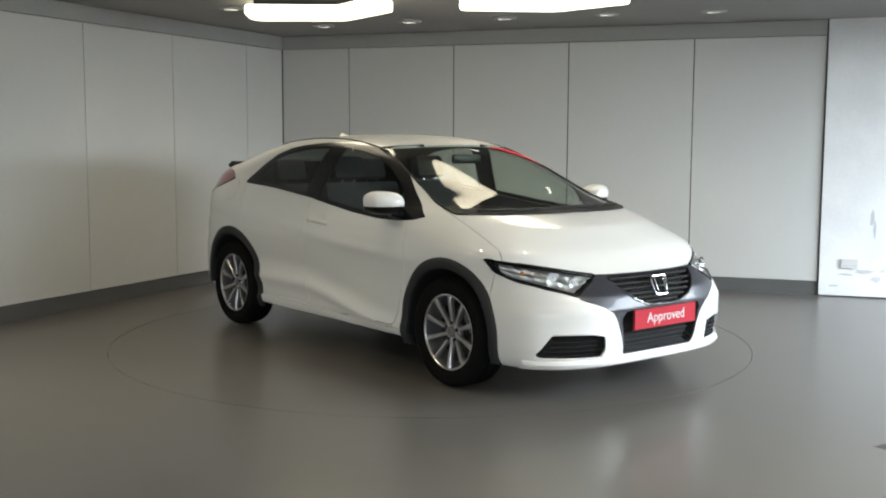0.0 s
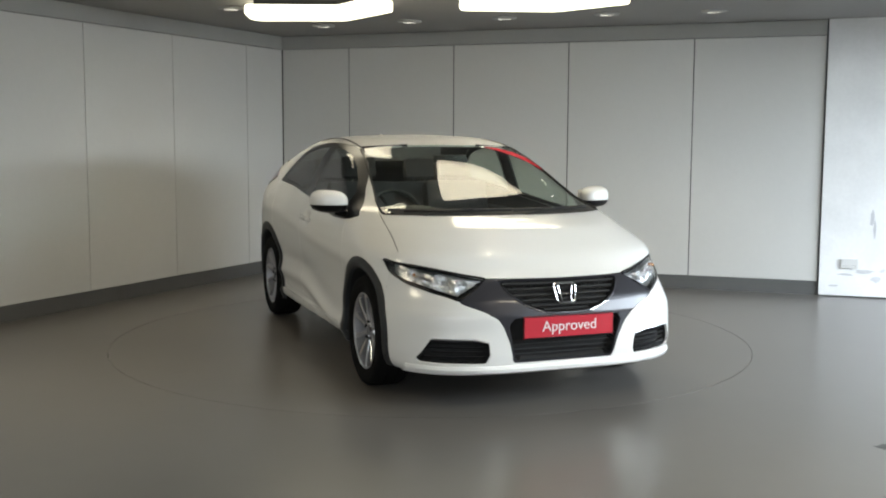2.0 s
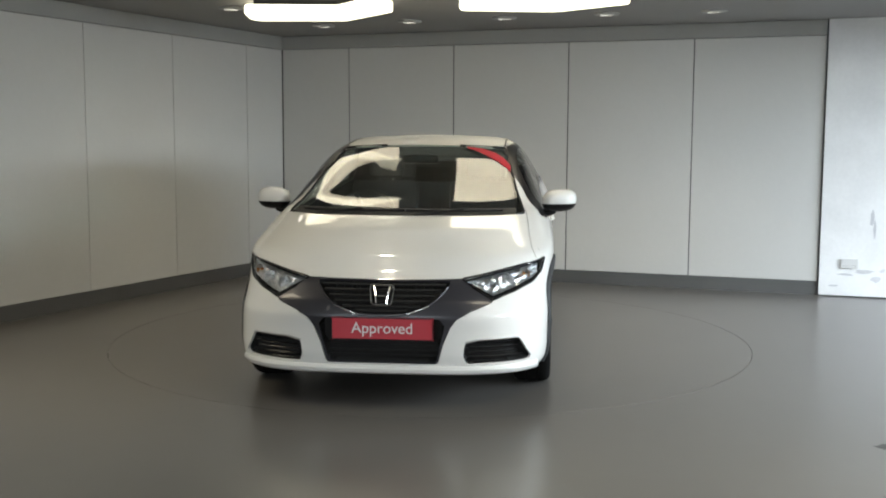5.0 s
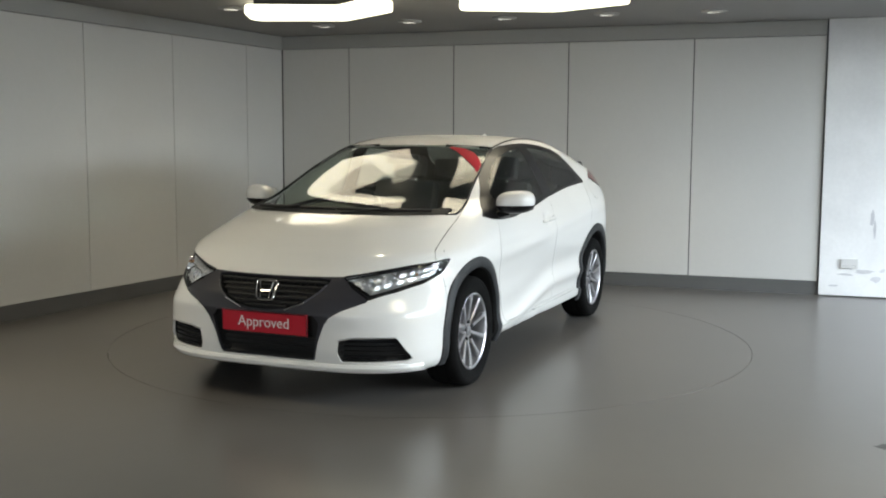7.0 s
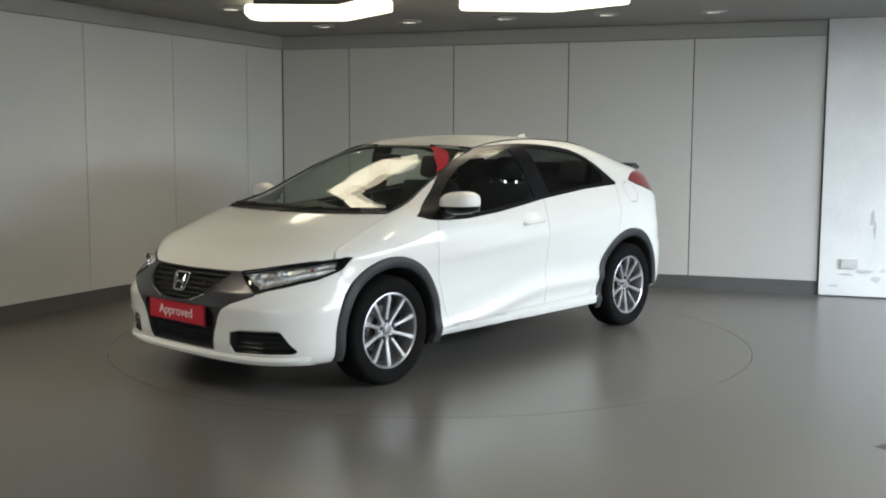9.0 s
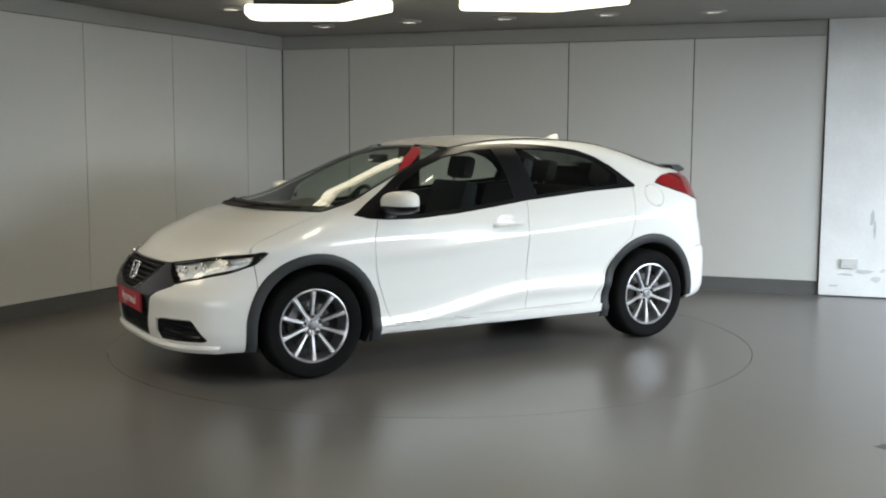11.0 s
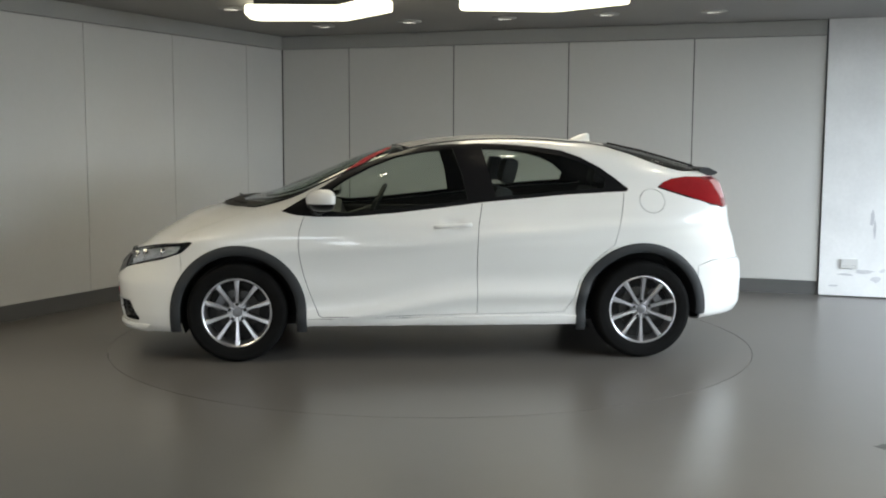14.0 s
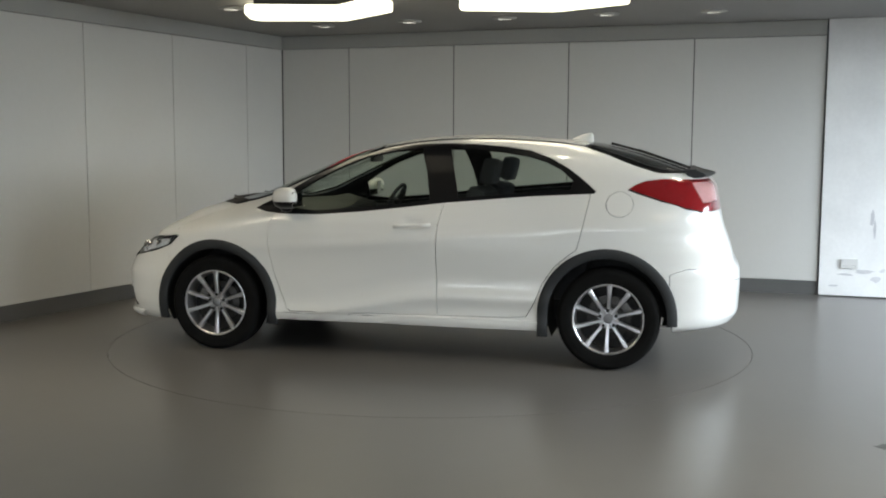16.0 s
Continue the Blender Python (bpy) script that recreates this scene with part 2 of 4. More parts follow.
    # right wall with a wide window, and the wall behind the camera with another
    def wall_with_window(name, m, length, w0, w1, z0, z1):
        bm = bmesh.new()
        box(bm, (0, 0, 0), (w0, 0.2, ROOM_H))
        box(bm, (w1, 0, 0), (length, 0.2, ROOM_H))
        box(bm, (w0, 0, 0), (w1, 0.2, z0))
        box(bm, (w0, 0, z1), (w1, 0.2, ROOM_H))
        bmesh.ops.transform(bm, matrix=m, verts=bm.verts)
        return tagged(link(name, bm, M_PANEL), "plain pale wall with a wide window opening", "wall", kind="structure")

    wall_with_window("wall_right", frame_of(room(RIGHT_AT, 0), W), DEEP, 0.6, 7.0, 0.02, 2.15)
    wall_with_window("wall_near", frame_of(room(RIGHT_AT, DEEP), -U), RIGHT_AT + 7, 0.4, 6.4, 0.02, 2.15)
    return floor


build_room()


def turntable():
    pts = [(TT_R * math.cos(2 * math.pi * i / 128), TT_R * math.sin(2 * math.pi * i / 128)) for i in range(128)]
    ob = link("turntable", prism(pts, -0.045, 0.0), M_FLOOR)
    part("edge_ring", lathe([(TT_R - 0.001, -0.044), (TT_R - 0.001, -0.008), (TT_R + 0.003, -0.008), (TT_R + 0.003, -0.044)], 128, "z"), M_GAP, ob, "dark seal sunk in the joint")
    return tagged(ob, "round flush turntable plate in grey epoxy, under the car", "turntable")


TABLE = turntable()


def ceiling_lamp(name, pts, watts=9, wide=1.1, deep=0.7):
    """A frosted tray lamp under the ceiling: dark frame and a glowing body."""
    cx = sum(p[0] for p in pts) / len(pts)
    cy = sum(p[1] for p in pts) / len(pts)
    base = new(name)
    base.location = (cx, cy, ROOM_H)
    loc = [(x - cx, y - cy) for x, y in pts]
    part("frame", prism([(x * 0.88, y * 0.80) for x, y in loc], -0.036, -0.001), M_FRAME, base, "thin dark mounting frame")
    part("diffuser", prism(loc, -0.12, -0.035, 0.010), M_LAMP, base, "glowing warm white diffuser")
    lamp = bpy.data.lights.new("lamp_light", "AREA")
    lamp.shape, lamp.size, lamp.size_y, lamp.energy, lamp.color, lamp.spread = "RECTANGLE", wide, deep, watts, WARM, radians(145)
    light = new("lamp_light", lamp)
    light.parent = base
    light.location = (0, 0, -0.13)
    return tagged(base, "large angular ceiling lamp glowing warm white", "ceiling lamp", group="ceiling lamps")


def ceiling_spot(x, y):
    base = new("downlight")
    base.location = (x, y, ROOM_H)
    part("trim_ring", lathe([(0.056, -0.001), (0.060, -0.018), (0.068, -0.021), (0.105, -0.014), (0.110, -0.006), (0.108, -0.001)], 32, "z"), M_RING, base)
    bm = bmesh.new()
    bmesh.ops.create_circle(bm, cap_ends=True, segments=24, radius=0.045)
    bmesh.ops.translate(bm, vec=(0, 0, -0.003), verts=bm.verts)
    bmesh.ops.reverse_faces(bm, faces=bm.faces)
    part("lens", bm, M_SPOT, base, "glowing lens")
    lamp = bpy.data.lights.new("downlight_beam", "SPOT")
    lamp.energy, lamp.spot_size, lamp.spot_blend, lamp.shadow_soft_size, lamp.color = 17, radians(80), 0.8, 0.06, WARM
    beam = new("downlight_beam", lamp)
    beam.parent = base
    beam.location = (0, 0, -0.03)
    return tagged(base, "round flush white downlight in the ceiling", "downlight", group="downlights")


ceiling_lamp("ceiling_lamp", [(-1.47, 0.92), (-1.48, 1.22), (-1.42, 1.35), (-0.695, 1.316), (-0.296, 0.695), (-0.36, 0.48), (-0.52, 0.56), (-0.74, 0.93)])
ceiling_lamp("ceiling_lamp", [(0.20, 0.12), (0.204, 0.534), (0.24, 0.60), (0.945, 0.638), (1.412, 0.16), (1.31, -0.08), (0.86, 0.14)])
# three unseen lamps added over the camera's end, to brighten left wall and floor
for lx, ly in ((-2.6, -2.2), (1.6, -3.6), (-1.6, -6.4)):
    ceiling_lamp("ceiling_lamp", [(lx - 0.62, ly + 0.10), (lx - 0.60, ly + 0.30), (lx + 0.15, ly + 0.30), (lx + 0.62, ly - 0.10), (lx + 0.55, ly - 0.30), (lx + 0.05, ly - 0.05)], 18, 1.0, 0.5)
# the last two downlights are unseen, added to light the near end
for sx, sy in ((-1.669, 1.43), (-1.037, 2.73), (-0.204, 2.31), (0.642, 2.0), (2.356, 1.43), (1.499, 1.67), (-2.2, -0.6), (-0.45, -1.35), (0.7, -1.1), (2.0, -0.5), (-2.4, -5.2), (0.6, -5.6)):
    ceiling_spot(sx, sy)


# ---- the car: a body of three silhouette curves ----
def curve(pairs, lo, hi, soft):
    """A rounded curve through short (at, value) pairs, as a function."""
    step = 0.002
    grid = np.arange(lo - 0.3, hi + 0.3, step)
    val = np.interp(grid, [p[0] for p in pairs], [p[1] for p in pairs])
    k = np.exp(-0.5 * (np.arange(-60, 61) * step / soft) ** 2)
    val2 = np.convolve(np.pad(val, 60, mode="edge"), k / k.sum(), mode="valid")
    return lambda q: np.interp(q, grid, val2)


Z0, Z1 = 0.19, 1.441
# nose and tail along the middle, half-width, all over height
NOSE = curve([(0.17, 2.05), (0.22, 2.10), (0.30, 2.126), (0.42, 2.135), (0.50, 2.152), (0.58, 2.125), (0.67, 2.048), (0.715, 1.968), (0.79, 1.868),
              (0.858, 1.748), (0.91, 1.662), (0.946, 1.540), (0.98, 1.425), (1.003, 1.288), (1.05, 1.115), (1.15, 0.868), (1.287, 0.540), (1.363, 0.312),
              (1.409, 0.095), (1.429, -0.10), (1.438, -0.25), (1.445, -0.42)], 0, 1.5, 0.010)
TAIL = curve([(0.17, -1.50), (0.215, -1.72), (0.245, -1.95), (0.27, -2.05), (0.33, -2.09), (0.51, -2.10), (0.605, -2.092), (0.64, -2.062), (0.76, -2.03), (0.89, -1.98), (1.06, -1.945), (1.14, -1.93), (1.19, -1.865),
              (1.218, -1.79), (1.315, -1.475), (1.384, -1.196), (1.41, -0.95), (1.425, -0.74), (1.437, -0.55), (1.445, -0.42)], 0, 1.5, 0.008)
HALF = curve([(0.17, 0.80), (0.20, 0.840), (0.24, 0.857), (0.30, 0.865), (0.55, 0.872), (0.74, 0.884), (0.80, 0.880), (0.88, 0.862), (0.95, 0.832),
              (1.0, 0.808), (1.1, 0.765), (1.2, 0.722), (1.3, 0.672), (1.36, 0.622), (1.39, 0.586), (1.412, 0.540), (1.428, 0.470), (1.437, 0.360), (1.4412, 0.0)],
             0, 1.441, 0.006)
ROUND_F = curve([(0.2, 3.46), (0.45, 3.2), (0.6, 3.1), (0.7, 2.75), (0.78, 3.4), (0.9, 2.55), (0.98, 2.75), (1.08, 2.82), (1.3, 3.38), (1.44, 2.6)], 0, 1.5, 0.03)
REACH_F = curve([(0.2, 0.71), (0.45, 0.77), (0.6, 1.02), (0.7, 0.84), (0.78, 0.77), (0.9, 0.92), (0.98, 0.82), (1.08, 0.62), (1.3, 0.57), (1.44, 0.5)], 0, 1.5, 0.03)
ROUND_R = curve([(0.2, 3.7), (0.6, 3.5), (0.85, 3.8), (1.0, 4.8), (1.13, 5.0), (1.22, 3.4), (1.44, 2.6)], 0, 1.5, 0.02)
REACH_R = curve([(0.2, 0.80), (0.9, 0.80), (1.15, 0.85), (1.3, 0.75), (1.44, 0.5)], 0, 1.5, 0.02)


def smooth01(q):
    q = np.clip(q, 0, 1)
    return q * q * (3 - 2 * q)


def crease_low(x):
    return 0.27 + 0.15 * smooth01((0.78 - x) / 1.1)


def crease_high(x):
    return 0.70 + 0.16 * smooth01((1.0 - x) / 2.3)


def half_width(x, z):
    """The car's half-width at a place of its side view."""
    w = HALF(z)
    # doors: tucked in over the lower crease, full at the shoulder line
    mid = smooth01((1.15 - x) / 0.3) * smooth01((x + 1.25) / 0.3)
    d = z - crease_low(x)
    w = w + mid * ((0.008 + 0.005 * smooth01(x / 0.5)) * np.exp(-(d / 0.034) ** 2) - 0.010 * np.exp(-((d - 0.10) / 0.07) ** 2))
    s = z - crease_high(x)
    w = w + 0.006 * smooth01((1.2 - x) / 0.3) * smooth01((x + 1.6) / 0.3) * np.exp(-(s / 0.035) ** 2)
    # the doors turn in under the crease, down to the proud sill
    w = w - mid * 0.018 * smooth01((crease_low(x) - z) / 0.09) * smooth01((z - 0.277) / 0.010)
    # finger recess behind the front door handle
    w = w - 0.016 * np.exp(-((x + 0.062) / 0.062) ** 4 - ((z - 0.872) / 0.030) ** 4)
    # haunches over the rear wheels
    w = w + 0.030 * smooth01((-0.7 - x) / 0.6) * np.exp(-((z - 0.98) / 0.14) ** 2)
    # the waist of the doors between the wheels
    w = w - 0.012 * mid * np.exp(-((z - 0.55) / 0.15) ** 2)
    f = np.clip((x - (NOSE(z) - REACH_F(z))) / REACH_F(z), 0, 1)
    r = np.clip(((TAIL(z) + REACH_R(z)) - x) / REACH_R(z), 0, 1)
    nf, nr = ROUND_F(z), ROUND_R(z)
    return w * np.maximum(1 - f ** nf, 0) ** (1 / nf) * np.maximum(1 - r ** nr, 0) ** (1 / nr)


def stations():
    xs = []
    for i in range(1, 61):
        xs.append(2.157 - 0.60 * (i / 60) ** 2)
    xs += list(np.linspace(xs[-1], -1.55, 170)[1:])
    for i in range(45, 0, -1):
        xs.append(-2.123 + 0.573 * ((i - 1 + 0.35) / 45) ** 2)
    return xs


def body_half():
    """The left half of the skin, y from the middle outwards, as a grid of cross-sections."""
    zz = np.arange(Z0, Z1, 0.0008)
    nose, tail = NOSE(zz), TAIL(zz)
    rows, nv = [], 135
    for x in stations():
        ok = np.nonzero((nose > x) & (tail < x))[0]
        if len(ok) < 4:
            continue
        lo, hi = max(zz[ok[0]], float(Z0 + 0.033 * smooth01((0.98 - x) / 0.08) * smooth01((x + 0.98) / 0.08))), zz[ok[-1]]
        s = (1 - np.cos(np.linspace(0, math.pi, 700))) / 2
        z = lo + (hi - lo) * s
        y = half_width(x, z)
        y[-1] = 0.0
        y, z = np.concatenate([[0.0], y]), np.concatenate([[lo], z])
        run = np.concatenate([[0], np.cumsum(np.hypot(np.diff(y), np.diff(z)))])
        at = np.linspace(0, run[-1], nv)
        rows.append([(x, float(a), float(b)) for a, b in zip(np.interp(at, run, y), np.interp(at, run, z))])
    bm = bmesh.new()
    vs = [[bm.verts.new(p) for p in row] for row in rows]
    for a, b in zip(vs[:-1], vs[1:]):
        for j in range(nv - 1):
            bm.faces.new((a[j], a[j + 1], b[j + 1], b[j]))
    bm.faces.new(vs[0])
    bmesh.ops.remove_doubles(bm, verts=bm.verts, dist=1e-4)
    bmesh.ops.dissolve_degenerate(bm, edges=bm.edges, dist=1e-4)
    return bm


def inside(p, q, poly):
    hit = False
    for (x1, y1), (x2, y2) in zip(poly, poly[1:] + poly[:1]):
        if (y1 > q) != (y2 > q) and p < (x2 - x1) * (q - y1) / (y2 - y1) + x1:
            hit = not hit
    return hit


def cut(bm, poly, i, j, keep):
    """Splits the skin along an outline drawn on the plane of axes i and j, where keep() holds."""
    p0, p1 = min(p[0] for p in poly) - 0.05, max(p[0] for p in poly) + 0.05
    q0, q1 = min(p[1] for p in poly) - 0.05, max(p[1] for p in poly) + 0.05
    cand = []
    for f in bm.faces:
        c = f.calc_center_median()
        if p0 < c[i] < p1 and q0 < c[j] < q1 and keep(c):
            cand.append(f)
    for (x1, y1), (x2, y2) in zip(poly, poly[1:] + poly[:1]):
        a0, a1, b0, b1 = min(x1, x2), max(x1, x2), min(y1, y2), max(y1, y2)
        sel, rest = [], []
        for f in cand:
            fx, fy = [v.co[i] for v in f.verts], [v.co[j] for v in f.verts]
            (sel if min(fx) < a1 + 0.002 and max(fx) > a0 - 0.002 and min(fy) < b1 + 0.002 and max(fy) > b0 - 0.002 else rest).append(f)
        if not sel:
            continue
        co, no = Vector((0, 0, 0)), Vector((0, 0, 0))
        co[i], co[j], no[i], no[j] = x1, y1, y1 - y2, x2 - x1
        geom = list({v for f in sel for v in f.verts}) + list({e for f in sel for e in f.edges}) + sel
        out = bmesh.ops.bisect_plane(bm, geom=geom, plane_co=co, plane_no=no.normalized(), dist=0.0004)["geom"]
        cand = rest + [f for f in out if isinstance(f, bmesh.types.BMFace)]


def arc_pts(cx, cz, r, a0, a1, n):
    return [(cx + r * math.cos(radians(a0 + (a1 - a0) * k / n)), cz + r * math.sin(radians(a0 + (a1 - a0) * k / n))) for k in range(n + 1)]


def rounded(poly, r, n=4):
    """An outline with its corners rounded."""
    out = []
    for k in range(len(poly)):
        p, c, q = (Vector(poly[k - 1]), Vector(poly[k]), Vector(poly[(k + 1) % len(poly)]))
        a, b = (p - c), (q - c)
        d = min(r, a.length * 0.45, b.length * 0.45)
        a, b = c + a.normalized() * d, c + b.normalized() * d
        for s in range(n + 1):
            t = s / n
            out.append(tuple(a * (1 - t) ** 2 + c * 2 * t * (1 - t) + b * t ** 2))
    return out


AX_F, AX_R, HUB_Z = 1.2975, -1.2975, 0.316
ARCH_F, ARCH_R = (1.287, 0.318), (-1.287, 0.326)
DLO = [(1.015, 0.953), (0.835, 1.055), (0.656, 1.168), (0.476, 1.260), (0.297, 1.326), (0.117, 1.362), (-0.06, 1.376), (-0.245, 1.381), (-0.43, 1.376),
       (-0.611, 1.362), (-0.78, 1.338), (-0.91, 1.293), (-1.03, 1.228), (-1.13, 1.155), (-1.205, 1.092), (-1.19, 1.080), (-0.8, 1.058), (-0.259, 1.010),
       (0.02, 0.975), (0.299, 0.944), (0.585, 0.922), (0.80, 0.922), (0.93, 0.932)]
PANE_F = [(0.74, 0.957), (0.60, 0.945), (0.32, 0.967), (0.02, 1.000), (-0.160, 1.022), (-0.125, 1.20), (-0.075, 1.345), (0.10, 1.333), (0.29, 1.297), (0.46, 1.232), (0.62, 1.148), (0.73, 1.075)]
PANE_R = [(-0.345, 1.040), (-0.79, 1.081), (-1.045, 1.100), (-1.06, 1.155), (-0.98, 1.225), (-0.88, 1.272), (-0.77, 1.306), (-0.60, 1.331), (-0.43, 1.345), (-0.265, 1.348), (-0.305, 1.2)]
DOOR_F = [(0.868, 0.99), (0.875, 0.925), (0.904, 0.83), (0.909, 0.74), (0.900, 0.65), (0.878, 0.55), (0.835, 0.42), (0.785, 0.30), (0.76, 0.285), (0.3, 0.288), (-0.222, 0.294),
          (-0.222, 0.45), (-0.218, 0.68), (-0.226, 0.86), (-0.258, 1.03), (0.3, 0.99)]
DOOR_R = [(-0.258, 1.03), (-0.226, 0.86), (-0.218, 0.68), (-0.222, 0.45), (-0.222, 0.294), (-0.70, 0.300), (-0.79, 0.31), (-0.845, 0.40), (-0.89, 0.52), (-0.965, 0.63), (-1.06, 0.71),
          (-1.098, 0.735), (-1.125, 0.83), (-1.150, 0.95), (-1.172, 1.06), (-1.17, 1.10), (-0.8, 1.09)]
TAIL_L = [(-1.40, 1.108), (-1.44, 1.136), (-1.50, 1.160), (-1.60, 1.173), (-1.75, 1.170), (-1.97, 1.172), (-1.97, 0.985), (-1.84, 0.975), (-1.75, 0.997), (-1.60, 1.043), (-1.47, 1.083)]
TAIL_CLEAR = [(-1.775, 1.150), (-1.82, 1.154), (-1.97, 1.155), (-1.97, 1.05), (-1.885, 1.03), (-1.845, 1.028)]
FUEL = [(-1.352 + 0.082 * math.cos(2 * math.pi * k / 24), 1.018 + 0.075 * math.sin(2 * math.pi * k / 24)) for k in range(24)]
# drawn on the car's front, from its middle outwards (y, z)
HEAD = rounded([(0.405, 0.683), (0.50, 0.698), (0.60, 0.717), (0.70, 0.735), (0.836, 0.760), (0.812, 0.692), (0.768, 0.650), (0.68, 0.617), (0.568, 0.580), (0.47, 0.638)], 0.012)
GARNISH = [(-0.05, 0.678), (0.31, 0.682), (0.405, 0.684), (0.47, 0.638), (0.568, 0.580), (0.560, 0.566), (0.45, 0.525), (0.388, 0.488), (0.355, 0.445), (0.318, 0.36), (0.292, 0.262), (0.28, 0.250), (-0.05, 0.250)]
GRILLE_UP = [(-0.05, 0.672), (0.29, 0.676), (0.346, 0.670), (0.335, 0.640), (0.311, 0.612), (0.26, 0.572), (0.215, 0.544), (0.13, 0.517), (0.07, 0.510), (-0.05, 0.508)]
GRILLE_LO = [(-0.05, 0.495), (0.30, 0.488), (0.325, 0.455), (0.312, 0.40), (0.283, 0.270), (0.27, 0.258), (-0.05, 0.258)]
FOG = rounded([(0.422, 0.295), (0.432, 0.364), (0.50, 0.378), (0.706, 0.380), (0.766, 0.272), (0.75, 0.257), (0.44, 0.250)], 0.012)
HOOD_EDGE = [(0.0, 0.674), (0.17, 0.680), (0.32, 0.682), (0.405, 0.684), (0.50, 0.698), (0.60, 0.717), (0.70, 0.735), (0.84, 0.760)]
SCREEN = [(-0.05, 0.974), (0.25, 0.974), (0.5, 0.974), (0.66, 0.972), (0.70, 0.972), (0.705, 0.98), (0.68, 1.03), (0.652, 1.09), (0.61, 1.212), (0.562, 1.33), (0.548, 1.348), (0.50, 1.353), (0.25, 1.365), (-0.05, 1.369)]
BACKLIGHT = [(-0.05, 1.392), (0.30, 1.388), (0.50, 1.372), (0.545, 1.345), (0.60, 1.295), (0.637, 1.25), (0.662, 1.212), (0.66, 1.205), (-0.05, 1.205)]
HATCH_SEAM = [(-0.05, 1.00), (0.50, 1.00), (0.585, 0.96), (0.60, 0.60), (0.56, 0.545), (-0.05, 0.545)]
BUMP_F = [(1.64, 0.1), (1.64, 0.60), (1.66, 0.80), (2.4, 0.80), (2.4, 0.1)]
BUMP_R = [(-1.66, 0.1), (-1.66, 0.60), (-1.76, 0.635), (-2.4, 0.635), (-2.4, 0.1)]
SILL = [(-0.87, 0.1), (0.87, 0.1), (0.87, 0.272), (-0.87, 0.284)]
HOOD_SIDE = [(1.70, 0.80), (1.62, 0.762), (1.45, 0.742), (1.25, 0.728), (1.13, 0.715), (1.05, 0.70), (0.9, 0.0), (2.2, 0.0), (2.2, 0.80)]


def hood_edge(y):
    return float(np.interp(abs(y), [p[0] for p in HOOD_EDGE], [p[1] for p in HOOD_EDGE]))


def skin_part(src, faces, shrink=0.0022, lip=0.014, mirror="none"):
    """Lifts faces off the skin into a panel of their own with a turned-in lip; mirror: none, both (joined) or flip."""
    bm = bmesh.new()
    vmap = {}
    for f in faces:
        vs = []
        for v in f.verts:
            if v not in vmap:
                vmap[v] = bm.verts.new(v.co)
            vs.append(vmap[v])
        try:
            bm.faces.new(vs)
        except ValueError:
            pass
    bm.normal_update()
    if mirror == "both":
        geom = bm.verts[:] + bm.edges[:] + bm.faces[:]
        dup = bmesh.ops.duplicate(bm, geom=geom)["geom"]
        bmesh.ops.scale(bm, vec=(1, -1, 1), verts=[g for g in dup if isinstance(g, bmesh.types.BMVert)])
        bmesh.ops.reverse_faces(bm, faces=[g for g in dup if isinstance(g, bmesh.types.BMFace)])
        bmesh.ops.remove_doubles(bm, verts=[v for v in bm.verts if abs(v.co.y) < 0.002], dist=0.003)
    elif mirror == "flip":
        bmesh.ops.scale(bm, vec=(1, -1, 1), verts=bm.verts)
        bmesh.ops.reverse_faces(bm, faces=bm.faces)
    bm.normal_update()
    rim = [e for e in bm.edges if e.is_boundary]
    if shrink:
        moves = {}
        for e in rim:
            f = e.link_faces[0]
            d = e.verts[1].co - e.verts[0].co
            if d.length < 1e-6:
                continue
            n = f.normal.cross(d).normalized()
            if n.dot(f.calc_center_median() - e.verts[0].co) < 0:
                n = -n
            for v in e.verts:
                moves.setdefault(v, Vector((0, 0, 0)))
                moves[v] += n
        for v, n in moves.items():
            if n.length > 1e-6:
                v.co += n.normalized() * shrink
    if lip:
        normals = {v: v.normal.copy() for e in rim for v in e.verts}
        out = bmesh.ops.extrude_edge_only(bm, edges=rim)["geom"]
        link_to = {}
        for g in out:
            if isinstance(g, bmesh.types.BMEdge):
                for v in g.verts:
                    if v not in normals:
                        for other in (e.other_vert(v) for e in v.link_edges):
                            if other in normals:
                                link_to[v] = normals[other]
        for v, n in link_to.items():
            v.co -= n * lip
    return bm


def front_x(y, z):
    """How far forward the skin lies at a place of the car's front view."""
    lo, hi = float(NOSE(z) - REACH_F(z)), float(NOSE(z))
    for _ in range(28):
        m = (lo + hi) / 2
        if float(half_width(m, z)) > abs(y):
            lo = m
        else:
            hi = m
    return lo


def screen_grid():
    """The windscreen as one even sheet inside its outline."""
    bm = bmesh.new()
    rows = []
    for j in range(25):
        t = j / 24
        row = []
        for k in range(49):
            q = k / 24 - 1
            y = q * 0.62
            for _ in range(12):
                zb = 0.974
                zt = float(np.interp(abs(y), [0, 0.25, 0.5, 0.56], [1.369, 1.365, 1.353, 1.342]))
                z = zb + (zt - zb) * t
                y = q * float(np.interp(z, [0.972, 0.98, 1.03, 1.09, 1.21, 1.33, 1.369], [0.706, 0.705, 0.68, 0.652, 0.61, 0.562, 0.545]))
            row.append(bm.verts.new((front_x(y, z), y, z)))
        rows.append(row)
    for p, q in zip(rows[:-1], rows[1:]):
        for k in range(48):
            bm.faces.new((p[k], p[k + 1], q[k + 1], q[k]))
    bm.normal_update()
    if sum(f.normal.z for f in bm.faces) < 0:
        bmesh.ops.reverse_faces(bm, faces=bm.faces)
    return bm


CAR = new("hatchback_car")
tagged(CAR, "white five-door hatchback car with dark arch trims on the turntable", "car")


